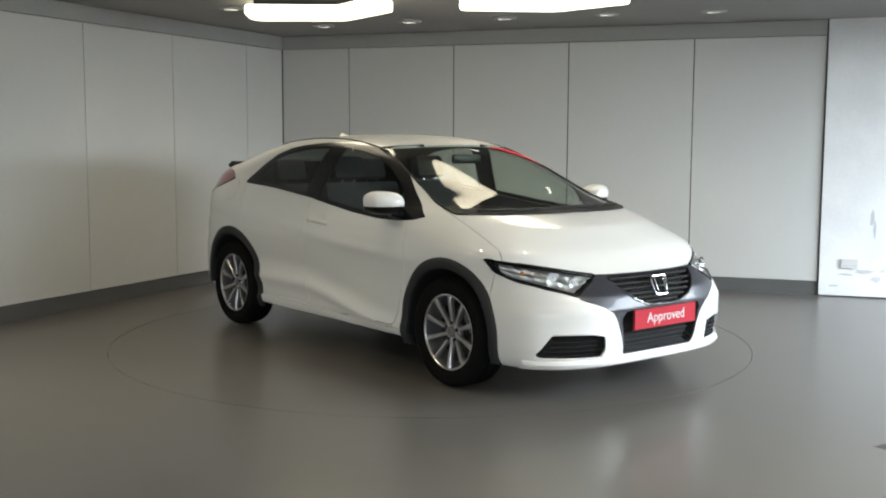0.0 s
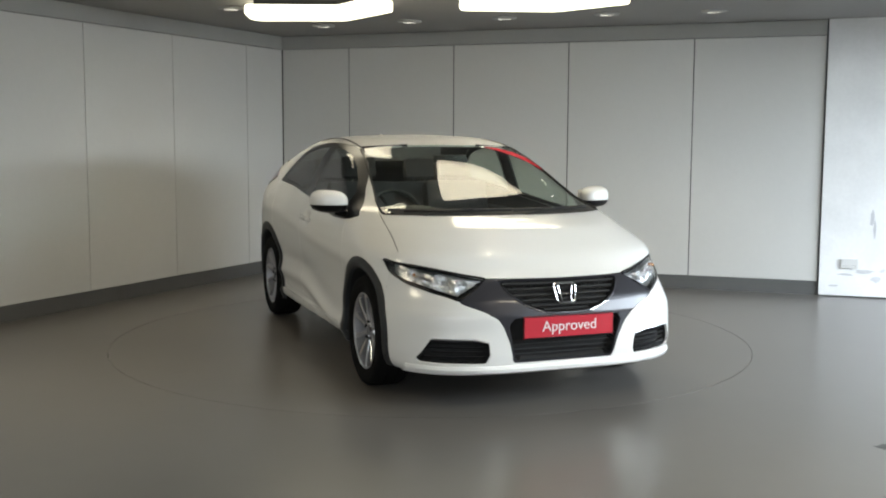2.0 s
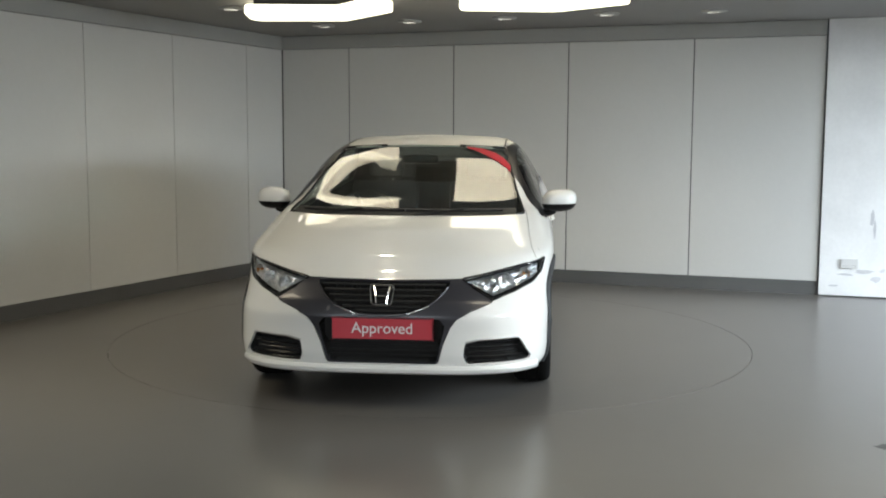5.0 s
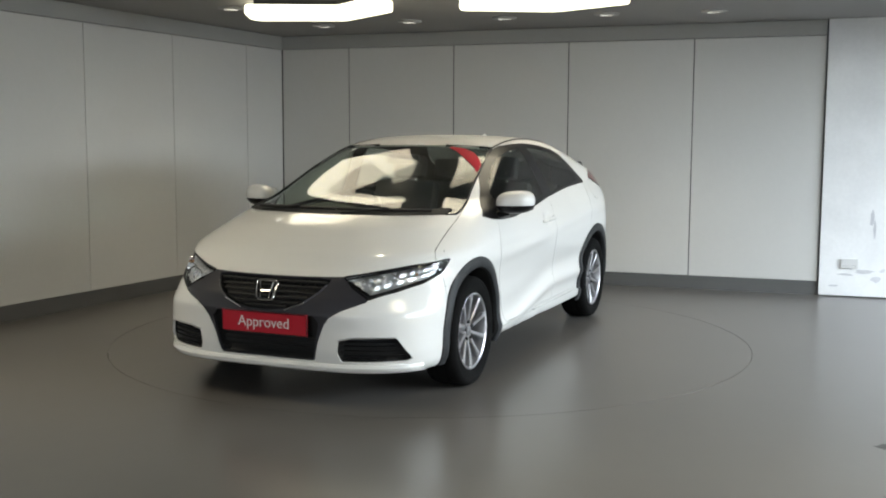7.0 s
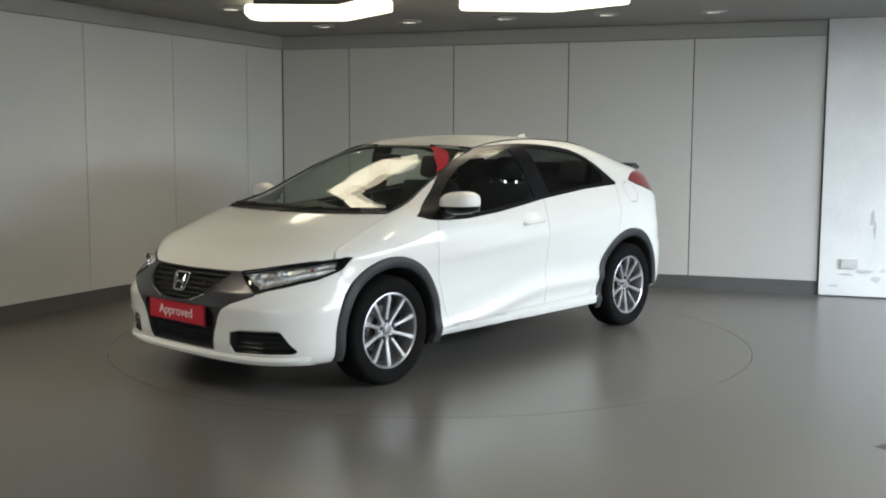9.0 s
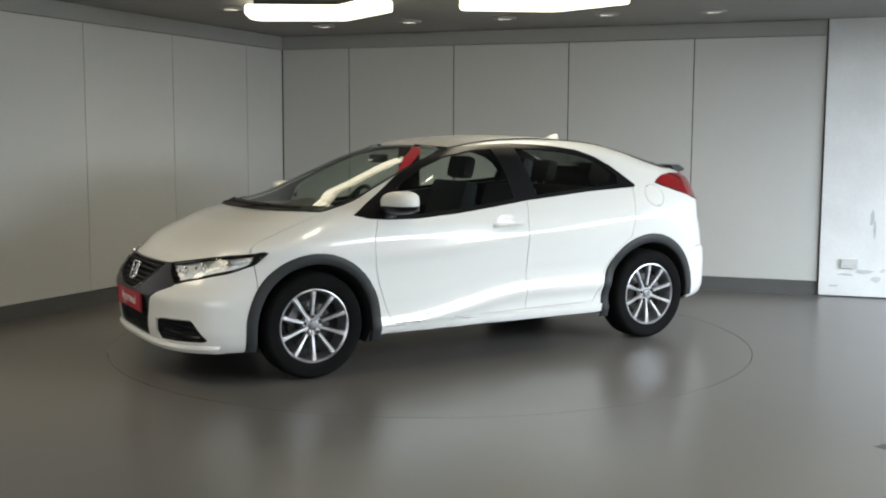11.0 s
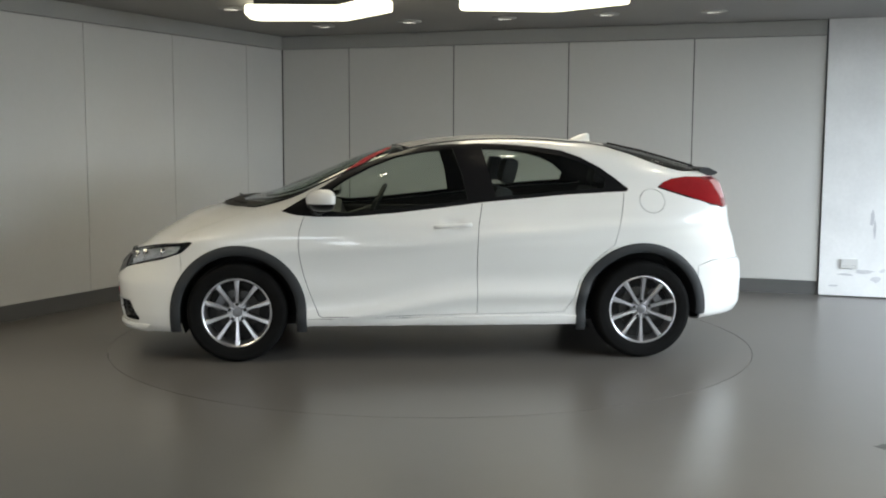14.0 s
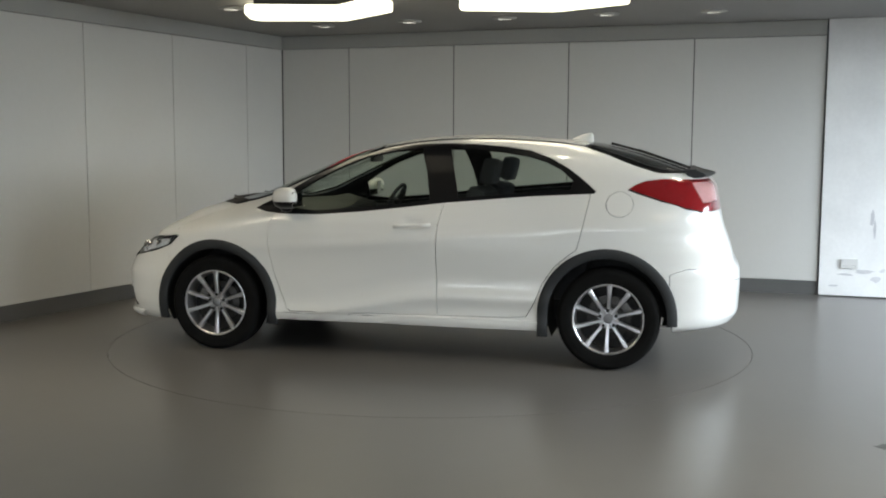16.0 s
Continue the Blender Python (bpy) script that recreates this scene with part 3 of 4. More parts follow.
def sort_skin(bm):
    """Cuts every outline into the half skin and gives each face the panel it belongs to."""
    side = lambda c: c.y > 0.40
    nose = lambda c: c.x > 1.45
    hole_f = arc_pts(*ARCH_F, 0.392, 0, 180, 36) + [(ARCH_F[0] - 0.392, 0.1), (ARCH_F[0] + 0.392, 0.1)]
    hole_r = arc_pts(*ARCH_R, 0.392, 0, 180, 36) + [(ARCH_R[0] - 0.392, 0.1), (ARCH_R[0] + 0.392, 0.1)]
    jobs = [(hole_f, 0, 2, side), (hole_r, 0, 2, side), (DLO, 0, 2, side), (PANE_F, 0, 2, side), (PANE_R, 0, 2, side), (DOOR_F, 0, 2, side), (DOOR_R, 0, 2, side),
            (TAIL_L, 0, 2, side), (TAIL_CLEAR, 0, 2, side), (FUEL, 0, 2, side),
            (SILL, 0, 2, side), (BUMP_F, 0, 2, lambda c: c.x > 1.4), (BUMP_R, 0, 2, lambda c: c.x < -1.4),
            (HEAD, 1, 2, nose), (GARNISH, 1, 2, nose), (GRILLE_UP, 1, 2, nose), (GRILLE_LO, 1, 2, nose), (FOG, 1, 2, nose), (HOOD_EDGE + [(0.9, 0.9), (-0.05, 0.9)], 1, 2, nose),
            (SCREEN, 1, 2, lambda c: 0.05 < c.x < 1.45), (BACKLIGHT, 1, 2, lambda c: c.x < -0.9), (HATCH_SEAM, 1, 2, lambda c: c.x < -1.6),
            (HOOD_SIDE, 0, 1, lambda c: c.x > 0.9 and c.z > 0.66)]
    for poly, i, j, keep in jobs:
        cut(bm, poly, i, j, keep)
    groups = {}
    for f in bm.faces:
        c = f.calc_center_median()
        s = c.y > 0.40
        name = "body_shell"
        if c.z < Z0 + 0.003 or (abs(c.x) < 1.0 and c.z < Z0 + 0.035 and abs(f.normal.z) > 0.9):
            name = "floor_pan"
        elif s and (inside(c.x, c.z, hole_f) or inside(c.x, c.z, hole_r)):
            name = "hole"
        elif s and c.x < 1.2 and inside(c.x, c.z, DLO):
            name = "pane_front" if inside(c.x, c.z, PANE_F) else "pane_rear" if inside(c.x, c.z, PANE_R) else "window_surround"
        elif s and inside(c.x, c.z, TAIL_L):
            name = "reversing_lens" if inside(c.x, c.z, TAIL_CLEAR) else "tail_light"
        elif s and inside(c.x, c.z, FUEL):
            name = "fuel_flap"
        elif s and inside(c.x, c.z, DOOR_F):
            name = "front_door"
        elif s and inside(c.x, c.z, DOOR_R):
            name = "rear_door"
        elif c.x > 1.45 and inside(c.y, c.z, HEAD):
            name = "headlight"
        elif c.x > 1.45 and inside(c.y, c.z, GRILLE_UP):
            name = "upper_grille"
        elif c.x > 1.45 and inside(c.y, c.z, GRILLE_LO):
            name = "lower_grille"
        elif c.x > 1.45 and inside(c.y, c.z, FOG):
            name = "bumper_vent"
        elif c.x > 1.7 and inside(c.y, c.z, GARNISH):
            name = "front_garnish"
        elif 0.05 < c.x < 1.45 and inside(c.y, c.z, SCREEN):
            name = "windscreen"
        elif c.x < -0.9 and inside(c.y, c.z, BACKLIGHT):
            name = "rear_window"
        elif c.x > 1.0 and inside(c.x, c.y, HOOD_SIDE) and c.z > hood_edge(c.y) and c.z > 0.67:
            name = "bonnet"
        elif inside(c.x, c.z, BUMP_F):
            name = "front_bumper"
        elif c.x < -1.6 and inside(c.y, c.z, HATCH_SEAM):
            name = "tailgate_panel"
        elif inside(c.x, c.z, BUMP_R):
            name = "rear_bumper"
        elif s and inside(c.x, c.z, SILL):
            name = "sill"
        groups.setdefault(name, []).append(f)
    return groups


def build_body():
    bm = body_half()
    bmesh.ops.recalc_face_normals(bm, faces=bm.faces)
    probe = max(bm.faces, key=lambda f: f.calc_center_median().y)
    if probe.normal.y < 0:
        bmesh.ops.reverse_faces(bm, faces=bm.faces)
    g = sort_skin(bm)
    both = {"body_shell": (M_PAINT, "glossy white body shell"), "bonnet": (M_PAINT, "glossy white bonnet"), "front_bumper": (M_PAINT, "white front bumper"),
            "rear_bumper": (M_PAINT, "white rear bumper"), "tailgate_panel": (M_PAINT, "white tailgate"), "front_garnish": (M_GARN, "dark metallic grey front garnish"),
            "rear_window": (M_PRIV, "dark sloping rear window")}
    made = {}
    for name, (m, label) in both.items():
        made[name] = part(name, skin_part(bm, g[name], 0.0021, 0.012, "both"), m, CAR, label, True)
    for name, m, label in (("front_door", M_PAINT, "white front door"), ("rear_door", M_PAINT, "white rear door"), ("fuel_flap", M_PAINT, ""), ("sill", M_PAINT, "white sill"),
                           ("tail_light", M_RED, "red wrap-round tail light"), ("reversing_lens", M_CLEAR, "clear reversing lens"), ("window_surround", M_BLACK, "gloss black window frame"),
                           ("pane_front", M_GLASS, "lightly tinted front side window"), ("pane_rear", M_GLASS, "tinted rear side window"), ("headlight", M_LENS, "clear headlight lens")):
        for mirror in ("none", "flip"):
            if name == "fuel_flap" and mirror == "flip":
                made[name, mirror] = part("body_patch", skin_part(bm, g[name], 0, 0, mirror), M_PAINT, CAR, "", True)
                continue
            pane = name.startswith("pane")
            made[name, mirror] = part(name, skin_part(bm, g[name], 0.0 if pane or name == "window_surround" else 0.0021, 0.0 if pane else 0.012, mirror), m, CAR, label, True)
    made["windscreen"] = part("windscreen", screen_grid(), M_SCREEN, CAR, "clear raked windscreen", True)
    # dark shell just behind the skin, so that the joints read as depth
    inner = [f for k in ("body_shell", "bonnet", "front_bumper", "rear_bumper", "tailgate_panel", "front_door", "rear_door", "fuel_flap", "sill", "tail_light", "reversing_lens", "front_garnish",
                         "upper_grille", "lower_grille", "bumper_vent", "headlight") for f in g.get(k, [])]
    sb = skin_part(bm, inner, 0.0, 0.0, "both")
    bmesh.ops.remove_doubles(sb, verts=sb.verts, dist=0.0015)
    sb.normal_update()
    flip = [v for v in sb.verts if v.co.y > 0.8]
    sign = -1 if sum(v.normal.y for v in flip) > 0 else 1
    deep = {}
    for v in sb.verts:
        n, c = v.normal * sign, v.co
        ay = abs(c.y)
        d = 0.016
        if c.x > 1.5 and (inside(ay, c.z, HEAD) or inside(ay, c.z, GRILLE_UP) or inside(ay, c.z, FOG) or inside(ay, c.z, GRILLE_LO)):
            d = 0.055
        deep[v] = c + n * d
    for v, c in deep.items():
        v.co = c
    part("inner_shell", sb, M_MATBLK, CAR, "black inner shell behind the panels", True)
    bm.free()
    return made


PANELS = build_body()


# ---- car details ----
def tube(points, radius, sides=8, flat=1.0, up=Vector((0, 0, 1)), closed=False):
    """A bar swept along points; flat squeezes it across up."""
    bm = bmesh.new()
    pts = [Vector(p) for p in points]
    rings = []
    for k, p in enumerate(pts):
        a, b = pts[max(k - 1, 0)], pts[min(k + 1, len(pts) - 1)]
        if closed:
            a, b = pts[k - 1], pts[(k + 1) % len(pts)]
        d = (b - a).normalized()
        s = d.cross(up)
        s = s.normalized() if s.length > 1e-4 else Vector((1, 0, 0))
        u = s.cross(d)
        rings.append([bm.verts.new(p + radius * (math.cos(2 * math.pi * i / sides) * s * flat + math.sin(2 * math.pi * i / sides) * u)) for i in range(sides)])
    pairs = list(zip(rings[:-1], rings[1:])) + ([(rings[-1], rings[0])] if closed else [])
    for p, q in pairs:
        for i in range(sides):
            bm.faces.new((p[i], p[(i + 1) % sides], q[(i + 1) % sides], q[i]))
    if not closed:
        bm.faces.new(rings[0][::-1])
        bm.faces.new(rings[-1])
    bmesh.ops.recalc_face_normals(bm, faces=bm.faces)
    return bm


def flipped(bm, sign):
    if sign < 0:
        bmesh.ops.scale(bm, vec=(1, -1, 1), verts=bm.verts)
        bmesh.ops.reverse_faces(bm, faces=bm.faces)
    return bm


def wheel_parts(x, sign, turn):
    """One wheel: tyre, alloy rim with ten spokes, hub cap, nuts, brake disc."""
    rim = lathe([(0.221, 0.078), (0.220, 0.092), (0.214, 0.094), (0.206, 0.088), (0.203, 0.070), (0.198, 0.0), (0.200, -0.08), (0.216, -0.088)], 72)
    hub = part("wheel", flipped(rim, sign), M_ALLOY, CAR, "silver ten-spoke alloy wheel with black tyre", True)
    hub.matrix_local = pose(x, sign * 0.765, HUB_Z)
    tyre = lathe([(0.205, -0.085), (0.228, -0.098), (0.270, -0.108), (0.300, -0.100), (0.312, -0.080), (0.316, -0.05), (0.316, -0.034), (0.309, -0.032), (0.309, -0.026), (0.316, -0.024),
                  (0.316, 0.024), (0.309, 0.026), (0.309, 0.032), (0.316, 0.034), (0.316, 0.05), (0.312, 0.080), (0.300, 0.098), (0.285, 0.105), (0.281, 0.1045), (0.262, 0.107), (0.232, 0.100), (0.222, 0.094), (0.205, 0.085)], 72)
    part("tyre", flipped(tyre, sign), M_TYRE, hub, "black rubber tyre", True)
    for k in range(10):
        bm = bmesh.new()
        secs = []
        for r, w, y0, y1 in ((0.030, 0.0095, 0.040, 0.064), (0.070, 0.0105, 0.044, 0.068), (0.120, 0.0110, 0.050, 0.077), (0.170, 0.0125, 0.055, 0.086), (0.208, 0.0165, 0.055, 0.088)):
            secs.append([bm.verts.new(v) for v in ((-w, y0, r), (-w * 1.05, y1 - 0.006, r), (-w * 0.62, y1, r), (w * 0.62, y1, r), (w * 1.05, y1 - 0.006, r), (w, y0, r))])
        for p, q in zip(secs[:-1], secs[1:]):
            for i in range(6):
                bm.faces.new((p[i], p[(i + 1) % 6], q[(i + 1) % 6], q[i]))
        bm.faces.new(secs[0])
        bm.faces.new(secs[-1])
        bmesh.ops.rotate(bm, cent=(0, 0, 0), matrix=Matrix.Rotation(radians(36 * k + turn), 3, "Y"), verts=bm.verts)
        bmesh.ops.recalc_face_normals(bm, faces=bm.faces)
        part("spoke", flipped(bm, sign), M_ALLOY, hub, "", True)
    part("hub_plate", flipped(lathe([(0.001, 0.058), (0.058, 0.058), (0.064, 0.051), (0.066, 0.03)], 40), sign), M_ALLOY, hub, "", True)
    part("hub_cap", flipped(lathe([(0.001, 0.071), (0.022, 0.071), (0.029, 0.067), (0.031, 0.055)], 32), sign), M_CAP, hub, "round silver hub cap", True)
    # nuts coloured dark and raised, to stand for the shade in their recesses
    for k in range(5):
        a = 2 * math.pi * k / 5 + 0.3 + radians(turn)
        bm = lathe([(0.001, 0.074), (0.0085, 0.074), (0.0105, 0.070), (0.0105, 0.04)], 10)
        bmesh.ops.translate(bm, vec=(0.052 * math.cos(a), 0.0, 0.052 * math.sin(a)), verts=bm.verts)
        part("shaded_nut", flipped(bm, sign), M_DARKPL, hub)
    part("brake_disc", flipped(lathe([(0.001, 0.020), (0.085, 0.022), (0.088, 0.012), (0.136, 0.004), (0.136, -0.012)], 48), sign), M_DISC, hub, "steel brake disc", True)
    pad = boxed((-0.150, -0.012, -0.055), (-0.098, 0.030, 0.055), Matrix.Rotation(radians(150 if x > 0 else 35), 4, "Y"), 0.008)
    part("brake_caliper", flipped(pad, sign), M_CALIPER, hub, "dull grey brake caliper", True)
    # black disc added inside the rim as the shade between the spokes
    part("spoke_gap_shade", flipped(lathe([(0.001, -0.02), (0.197, -0.02), (0.197, -0.03), (0.001, -0.03)], 40), sign), M_MATBLK, hub)
    return hub


for wx in (AX_F, AX_R):
    for ws in (1, -1):
        wheel_parts(wx, ws, 0.0 if wx > 0 else -2.0)


def arch_trim(centre, foot_front, foot_rear, sign):
    cx, cz = centre
    bm = bmesh.new()
    rows = []
    path = [(0.0, s) for s in np.linspace(foot_front - cz, 0, 5)[:-1]] + [(a, None) for a in np.linspace(0, 180, 49)] + [(180.0, s) for s in np.linspace(0, foot_rear - cz, 5)[1:]]
    for a, s in path:
        row = []
        for r, lift in ((0.427, -0.006), (0.4245, 0.007), (0.417, 0.012), (0.395, 0.013), (0.372, 0.012), (0.364, 0.006), (0.361, -0.014)):
            x, z = cx + r * math.cos(radians(a)), cz + r * math.sin(radians(a)) + (s or 0.0)
            row.append(bm.verts.new((x, sign * (float(half_width(x, max(z, 0.2))) + lift), z)))
        rows.append(row)
    for p, q in zip(rows[:-1], rows[1:]):
        for j in range(len(p) - 1):
            bm.faces.new((p[j], p[j + 1], q[j + 1], q[j]))
    bm.faces.new(rows[0])
    bm.faces.new(rows[-1])
    bmesh.ops.recalc_face_normals(bm, faces=bm.faces)
    part("arch_trim", bm, M_DARKPL, CAR, "dark grey plastic wheel arch trim", True)


def wheel_well(centre, sign, last=202):
    cx, cz = centre
    bm = bmesh.new()
    rows = []
    for a in np.linspace(-22, last, 33):
        x, z = cx + 0.3625 * math.cos(radians(a)), cz + 0.3625 * math.sin(radians(a))
        rows.append([bm.verts.new((x, sign * 0.50, z)), bm.verts.new((x, sign * min(0.87, max(0.55, float(half_width(x, max(z, 0.2))) - 0.012)), z))])
    for p, q in zip(rows[:-1], rows[1:]):
        bm.faces.new((p[0], p[1], q[1], q[0]))
    bm.faces.new([r[0] for r in rows])
    part("wheel_well", bm, M_MATBLK, CAR, "black wheel arch liner", True)


for ss in (1, -1):
    arch_trim(ARCH_F, 0.195, 0.188, ss)
    arch_trim(ARCH_R, 0.188, 0.285, ss)
    wheel_well(ARCH_F, ss)
    wheel_well(ARCH_R, ss, 186)

for lo, hi in (((-1.55, -0.55, 0.2), (1.85, 0.55, 0.26)), ((-0.88, -0.80, 0.228), (0.88, 0.80, 0.26))):
    part("underbody", boxed(lo, hi, None, 0.01), M_MATBLK, CAR, "black underbody")


def headlamp_inside(sign):
    """Chrome bowls and facets behind the clear lens."""
    lens = PANELS["headlight", "none" if sign > 0 else "flip"]

    def at(y, z, back):
        return Vector((front_x(y, z) - back, sign * y, z))

    bm = bmesh.new()
    cols = []
    for k in range(17):
        y = 0.43 + 0.36 * k / 16
        top = float(np.interp(y, [0.405, 0.5, 0.6, 0.7, 0.832], [0.677, 0.692, 0.711, 0.729, 0.752])) - 0.012
        low = float(np.interp(y, [0.405, 0.47, 0.568, 0.68, 0.768, 0.81], [0.677, 0.640, 0.588, 0.626, 0.658, 0.70])) + 0.008
        low = min(low, top - 0.004)
        depth = 0.016 + (0.012 if k % 2 else 0.0)
        cols.append([bm.verts.new(at(y, low + (top - low) * j / 5, depth + (0.010 if j % 2 else 0.0))) for j in range(6)])
    for p, q in zip(cols[:-1], cols[1:]):
        for j in range(5):
            bm.faces.new((p[j], p[j + 1], q[j + 1], q[j]))
    part("reflector", bm, M_FACET, lens, "faceted chrome reflector")
    for y, z, r, mt in ((0.630, 0.660, 0.042, M_CHROME), (0.540, 0.645, 0.036, M_CHROME), (0.725, 0.690, 0.027, M_CHROME)):
        bowl = lathe([(r, 0.0), (r * 1.06, 0.004), (r * 1.02, 0.006), (r * 0.92, -0.004), (r * 0.70, -0.022), (r * 0.30, -0.034), (0.001, -0.036)], 28)
        m = Matrix.Translation(at(y, z, 0.014)) @ Matrix.Rotation(radians(-90 + sign * 18 * (y - 0.3) / 0.4), 4, "Z")
        bmesh.ops.transform(bowl, matrix=m, verts=bowl.verts)
        part("lamp_bowl", bowl, mt, lens, "round chrome lamp bowl", True)
        bulb = lathe([(0.001, 0.004), (r * 0.20, 0.0), (r * 0.26, -0.010), (r * 0.22, -0.034)], 14)
        bmesh.ops.transform(bulb, matrix=m, verts=bulb.verts)
        part("bulb", bulb, M_BULB if r > 0.035 else M_AMBER, lens, "", True)
    edge = [at(y, z, -0.001) for y, z in HEAD if y < 0.83]
    part("bezel", tube(edge, 0.006, 6), M_BLACK, CAR, "thin black headlight bezel")


M_FACET = mat("faceted_chrome", (0.78, 0.78, 0.80), 0.28, metal=1.0, vary=0.15, scale=40, fine=150, bump=0.6)
M_BULB = mat("clear_bulb", (0.85, 0.87, 0.9), 0.1, coat=1.0)
headlamp_inside(1)
headlamp_inside(-1)


def across(z, y0, y1, back, n=24):
    return [(front_x(y, z) - back, y, z) for y in np.linspace(y0, y1, n)]


# grille: dark slats, a pale crescent under them, the emblem
for z, w in ((0.652, 0.325), (0.626, 0.305), (0.600, 0.28), (0.574, 0.245), (0.548, 0.20), (0.526, 0.13)):
    part("grille_slat", tube(across(z, -w, w, 0.022), 0.0075, 8, 1.5), M_MATBLK, CAR, "black grille slat", True)
for k in range(-6, 7):
    zt = 0.664
    zl = float(np.interp(abs(k) * 0.042, [0, 0.07, 0.13, 0.215, 0.26], [0.512, 0.514, 0.521, 0.548, 0.576]))
    part("grille_rib", tube([(front_x(k * 0.042, zz) - 0.034, k * 0.042, zz) for zz in np.linspace(zl, zt, 5)], 0.003, 6, 1.0, Vector((0, 1, 0))), M_MATBLK, CAR)
low = [(y, float(np.interp(abs(y), [0, 0.07, 0.13, 0.215, 0.26, 0.311, 0.335], [0.506, 0.508, 0.515, 0.542, 0.570, 0.610, 0.645]))) for y in np.linspace(-0.335, 0.335, 41)]
part("grille_rim", tube([(front_x(y, z) + 0.001, y, z) for y, z in low], 0.006, 8, 0.8), M_GARN, CAR, "grey crescent rim under the grille", True)
for s in (1, -1):
    strip = [(s * y, z) for y, z in zip(np.linspace(0.135, 0.245, 12), np.linspace(0.514, 0.556, 12))]
    part("chrome_strip", tube([(front_x(y, z) + 0.004, y, z) for y, z in strip], 0.0042, 8, 0.7), M_CHROME, CAR, "short chrome strip", True)


def emblem():
    x0, zc = float(NOSE(0.605)) + 0.006, 0.606
    ring = rounded([(-0.050, -0.048), (0.050, -0.048), (0.064, 0.050), (-0.064, 0.050)], 0.022, 5)
    ob = part("emblem", tube([(x0 - 0.35 * z, y, zc + z) for y, z in ring], 0.0055, 8, 1.0, Vector((1, 0, 0)), True), M_CHROME, CAR, "chrome emblem with two uprights and a crossbar", True)
    for s in (1, -1):
        pts = [(s * 0.026, -0.040), (s * 0.029, -0.012), (s * 0.033, 0.012), (s * 0.041, 0.042)]
        part("emblem_upright", tube([(x0 - 0.35 * z + 0.002, y, zc + z) for y, z in pts], 0.009, 8, 0.6, Vector((1, 0, 0))), M_CHROME, ob, "", True)
    part("emblem_bar", tube([(x0 + 0.002, -0.032, zc - 0.002), (x0 + 0.002, 0.032, zc - 0.002)], 0.008, 8, 0.6, Vector((1, 0, 0))), M_CHROME, ob, "", True)


emblem()

# the red dealer plate and its word
plate = part("front_plate", boxed((2.143, -0.256, 0.380), (2.152, 0.272, 0.496), None, 0.004), M_REDPL, CAR, "red dealer plate with white lettering")
part("plate_edge", tube([(2.1525, y, z) for y, z in rounded([(-0.253, 0.383), (0.269, 0.383), (0.269, 0.493), (-0.253, 0.493)], 0.006, 3)], 0.0022, 6, 1.0, Vector((1, 0, 0)), True), M_BLACK, plate)


def word(text, size, m, material, parent, label):
    c = bpy.data.curves.new("word", "FONT")
    c.body, c.size, c.extrude, c.align_x, c.align_y = text, size, 0.0008, "CENTER", "CENTER"
    ob = new("word", c)
    bpy.context.view_layer.update()
    me = bpy.data.meshes.new_from_object(ob.evaluated_get(bpy.context.evaluated_depsgraph_get()))
    bpy.data.objects.remove(ob)
    me.transform(m)
    me.materials.clear()
    me.materials.append(material)
    w = new("lettering", me)
    w.parent = parent
    w["label"] = label
    return w


TO_FRONT = Matrix(((0, 0, 1, 0), (1, 0, 0, 0), (0, 1, 0, 0), (0, 0, 0, 1)))
word("Approved", 0.079, Matrix.Translation((2.1545, 0.008, 0.440)) @ TO_FRONT, M_LETTER, plate, "white word on the red plate")

# lower grille and the side vents of the bumper
for z in (0.366, 0.340, 0.314, 0.288):
    part("lower_slat", tube(across(z, -0.285, 0.285, 0.045), 0.005, 6, 1.5), M_MATBLK, CAR, "", True)
for s in (1, -1):
    for z, y0, y1 in ((0.358, 0.445, 0.69), (0.334, 0.44, 0.70), (0.310, 0.45, 0.69), (0.284, 0.44, 0.72), (0.26, 0.44, 0.60)):
        part("vent_slat", tube([(front_x(y, z) - 0.034, s * y, z) for y in np.linspace(y0, y1, 12)], 0.005, 6, 1.4), M_BLACK, CAR, "", True)
    brow = [(0.430, 0.366), (0.50, 0.382), (0.60, 0.384), (0.705, 0.384)]
    part("vent_brow", tube([(front_x(y, z) + 0.002, s * y, z) for y, z in brow], 0.005, 6, 0.8), M_ALLOY, CAR, "thin silver line over the bumper vent", True)


# the white lip along the bumper's lower edge
lip = bmesh.new()
secs = []
for k in range(61):
    q = k / 30 - 1
    a = abs(q)
    y = 0.80 * math.sin(a * math.pi / 2) if a < 1 else 0.80
    sec = []
    for z, out in ((0.192, -0.02), (0.193, 0.010), (0.204, 0.018), (0.222, 0.016), (0.236, 0.004), (0.240, -0.01)):
        x = front_x(y, z + 0.02)
        n = Vector((1.0, 0.30 * a ** 6, 0)).normalized()
        sec.append(lip.verts.new((x + out * n.x, (1 if q > 0 else -1) * (y + out * n.y), z)))
    secs.append(sec)
for p, q in zip(secs[:-1], secs[1:]):
    for j in range(5):
        lip.faces.new((p[j], p[j + 1], q[j + 1], q[j]))
bmesh.ops.recalc_face_normals(lip, faces=lip.faces)
part("bumper_lip", lip, M_PAINT, CAR, "white lip along the front bumper", True)


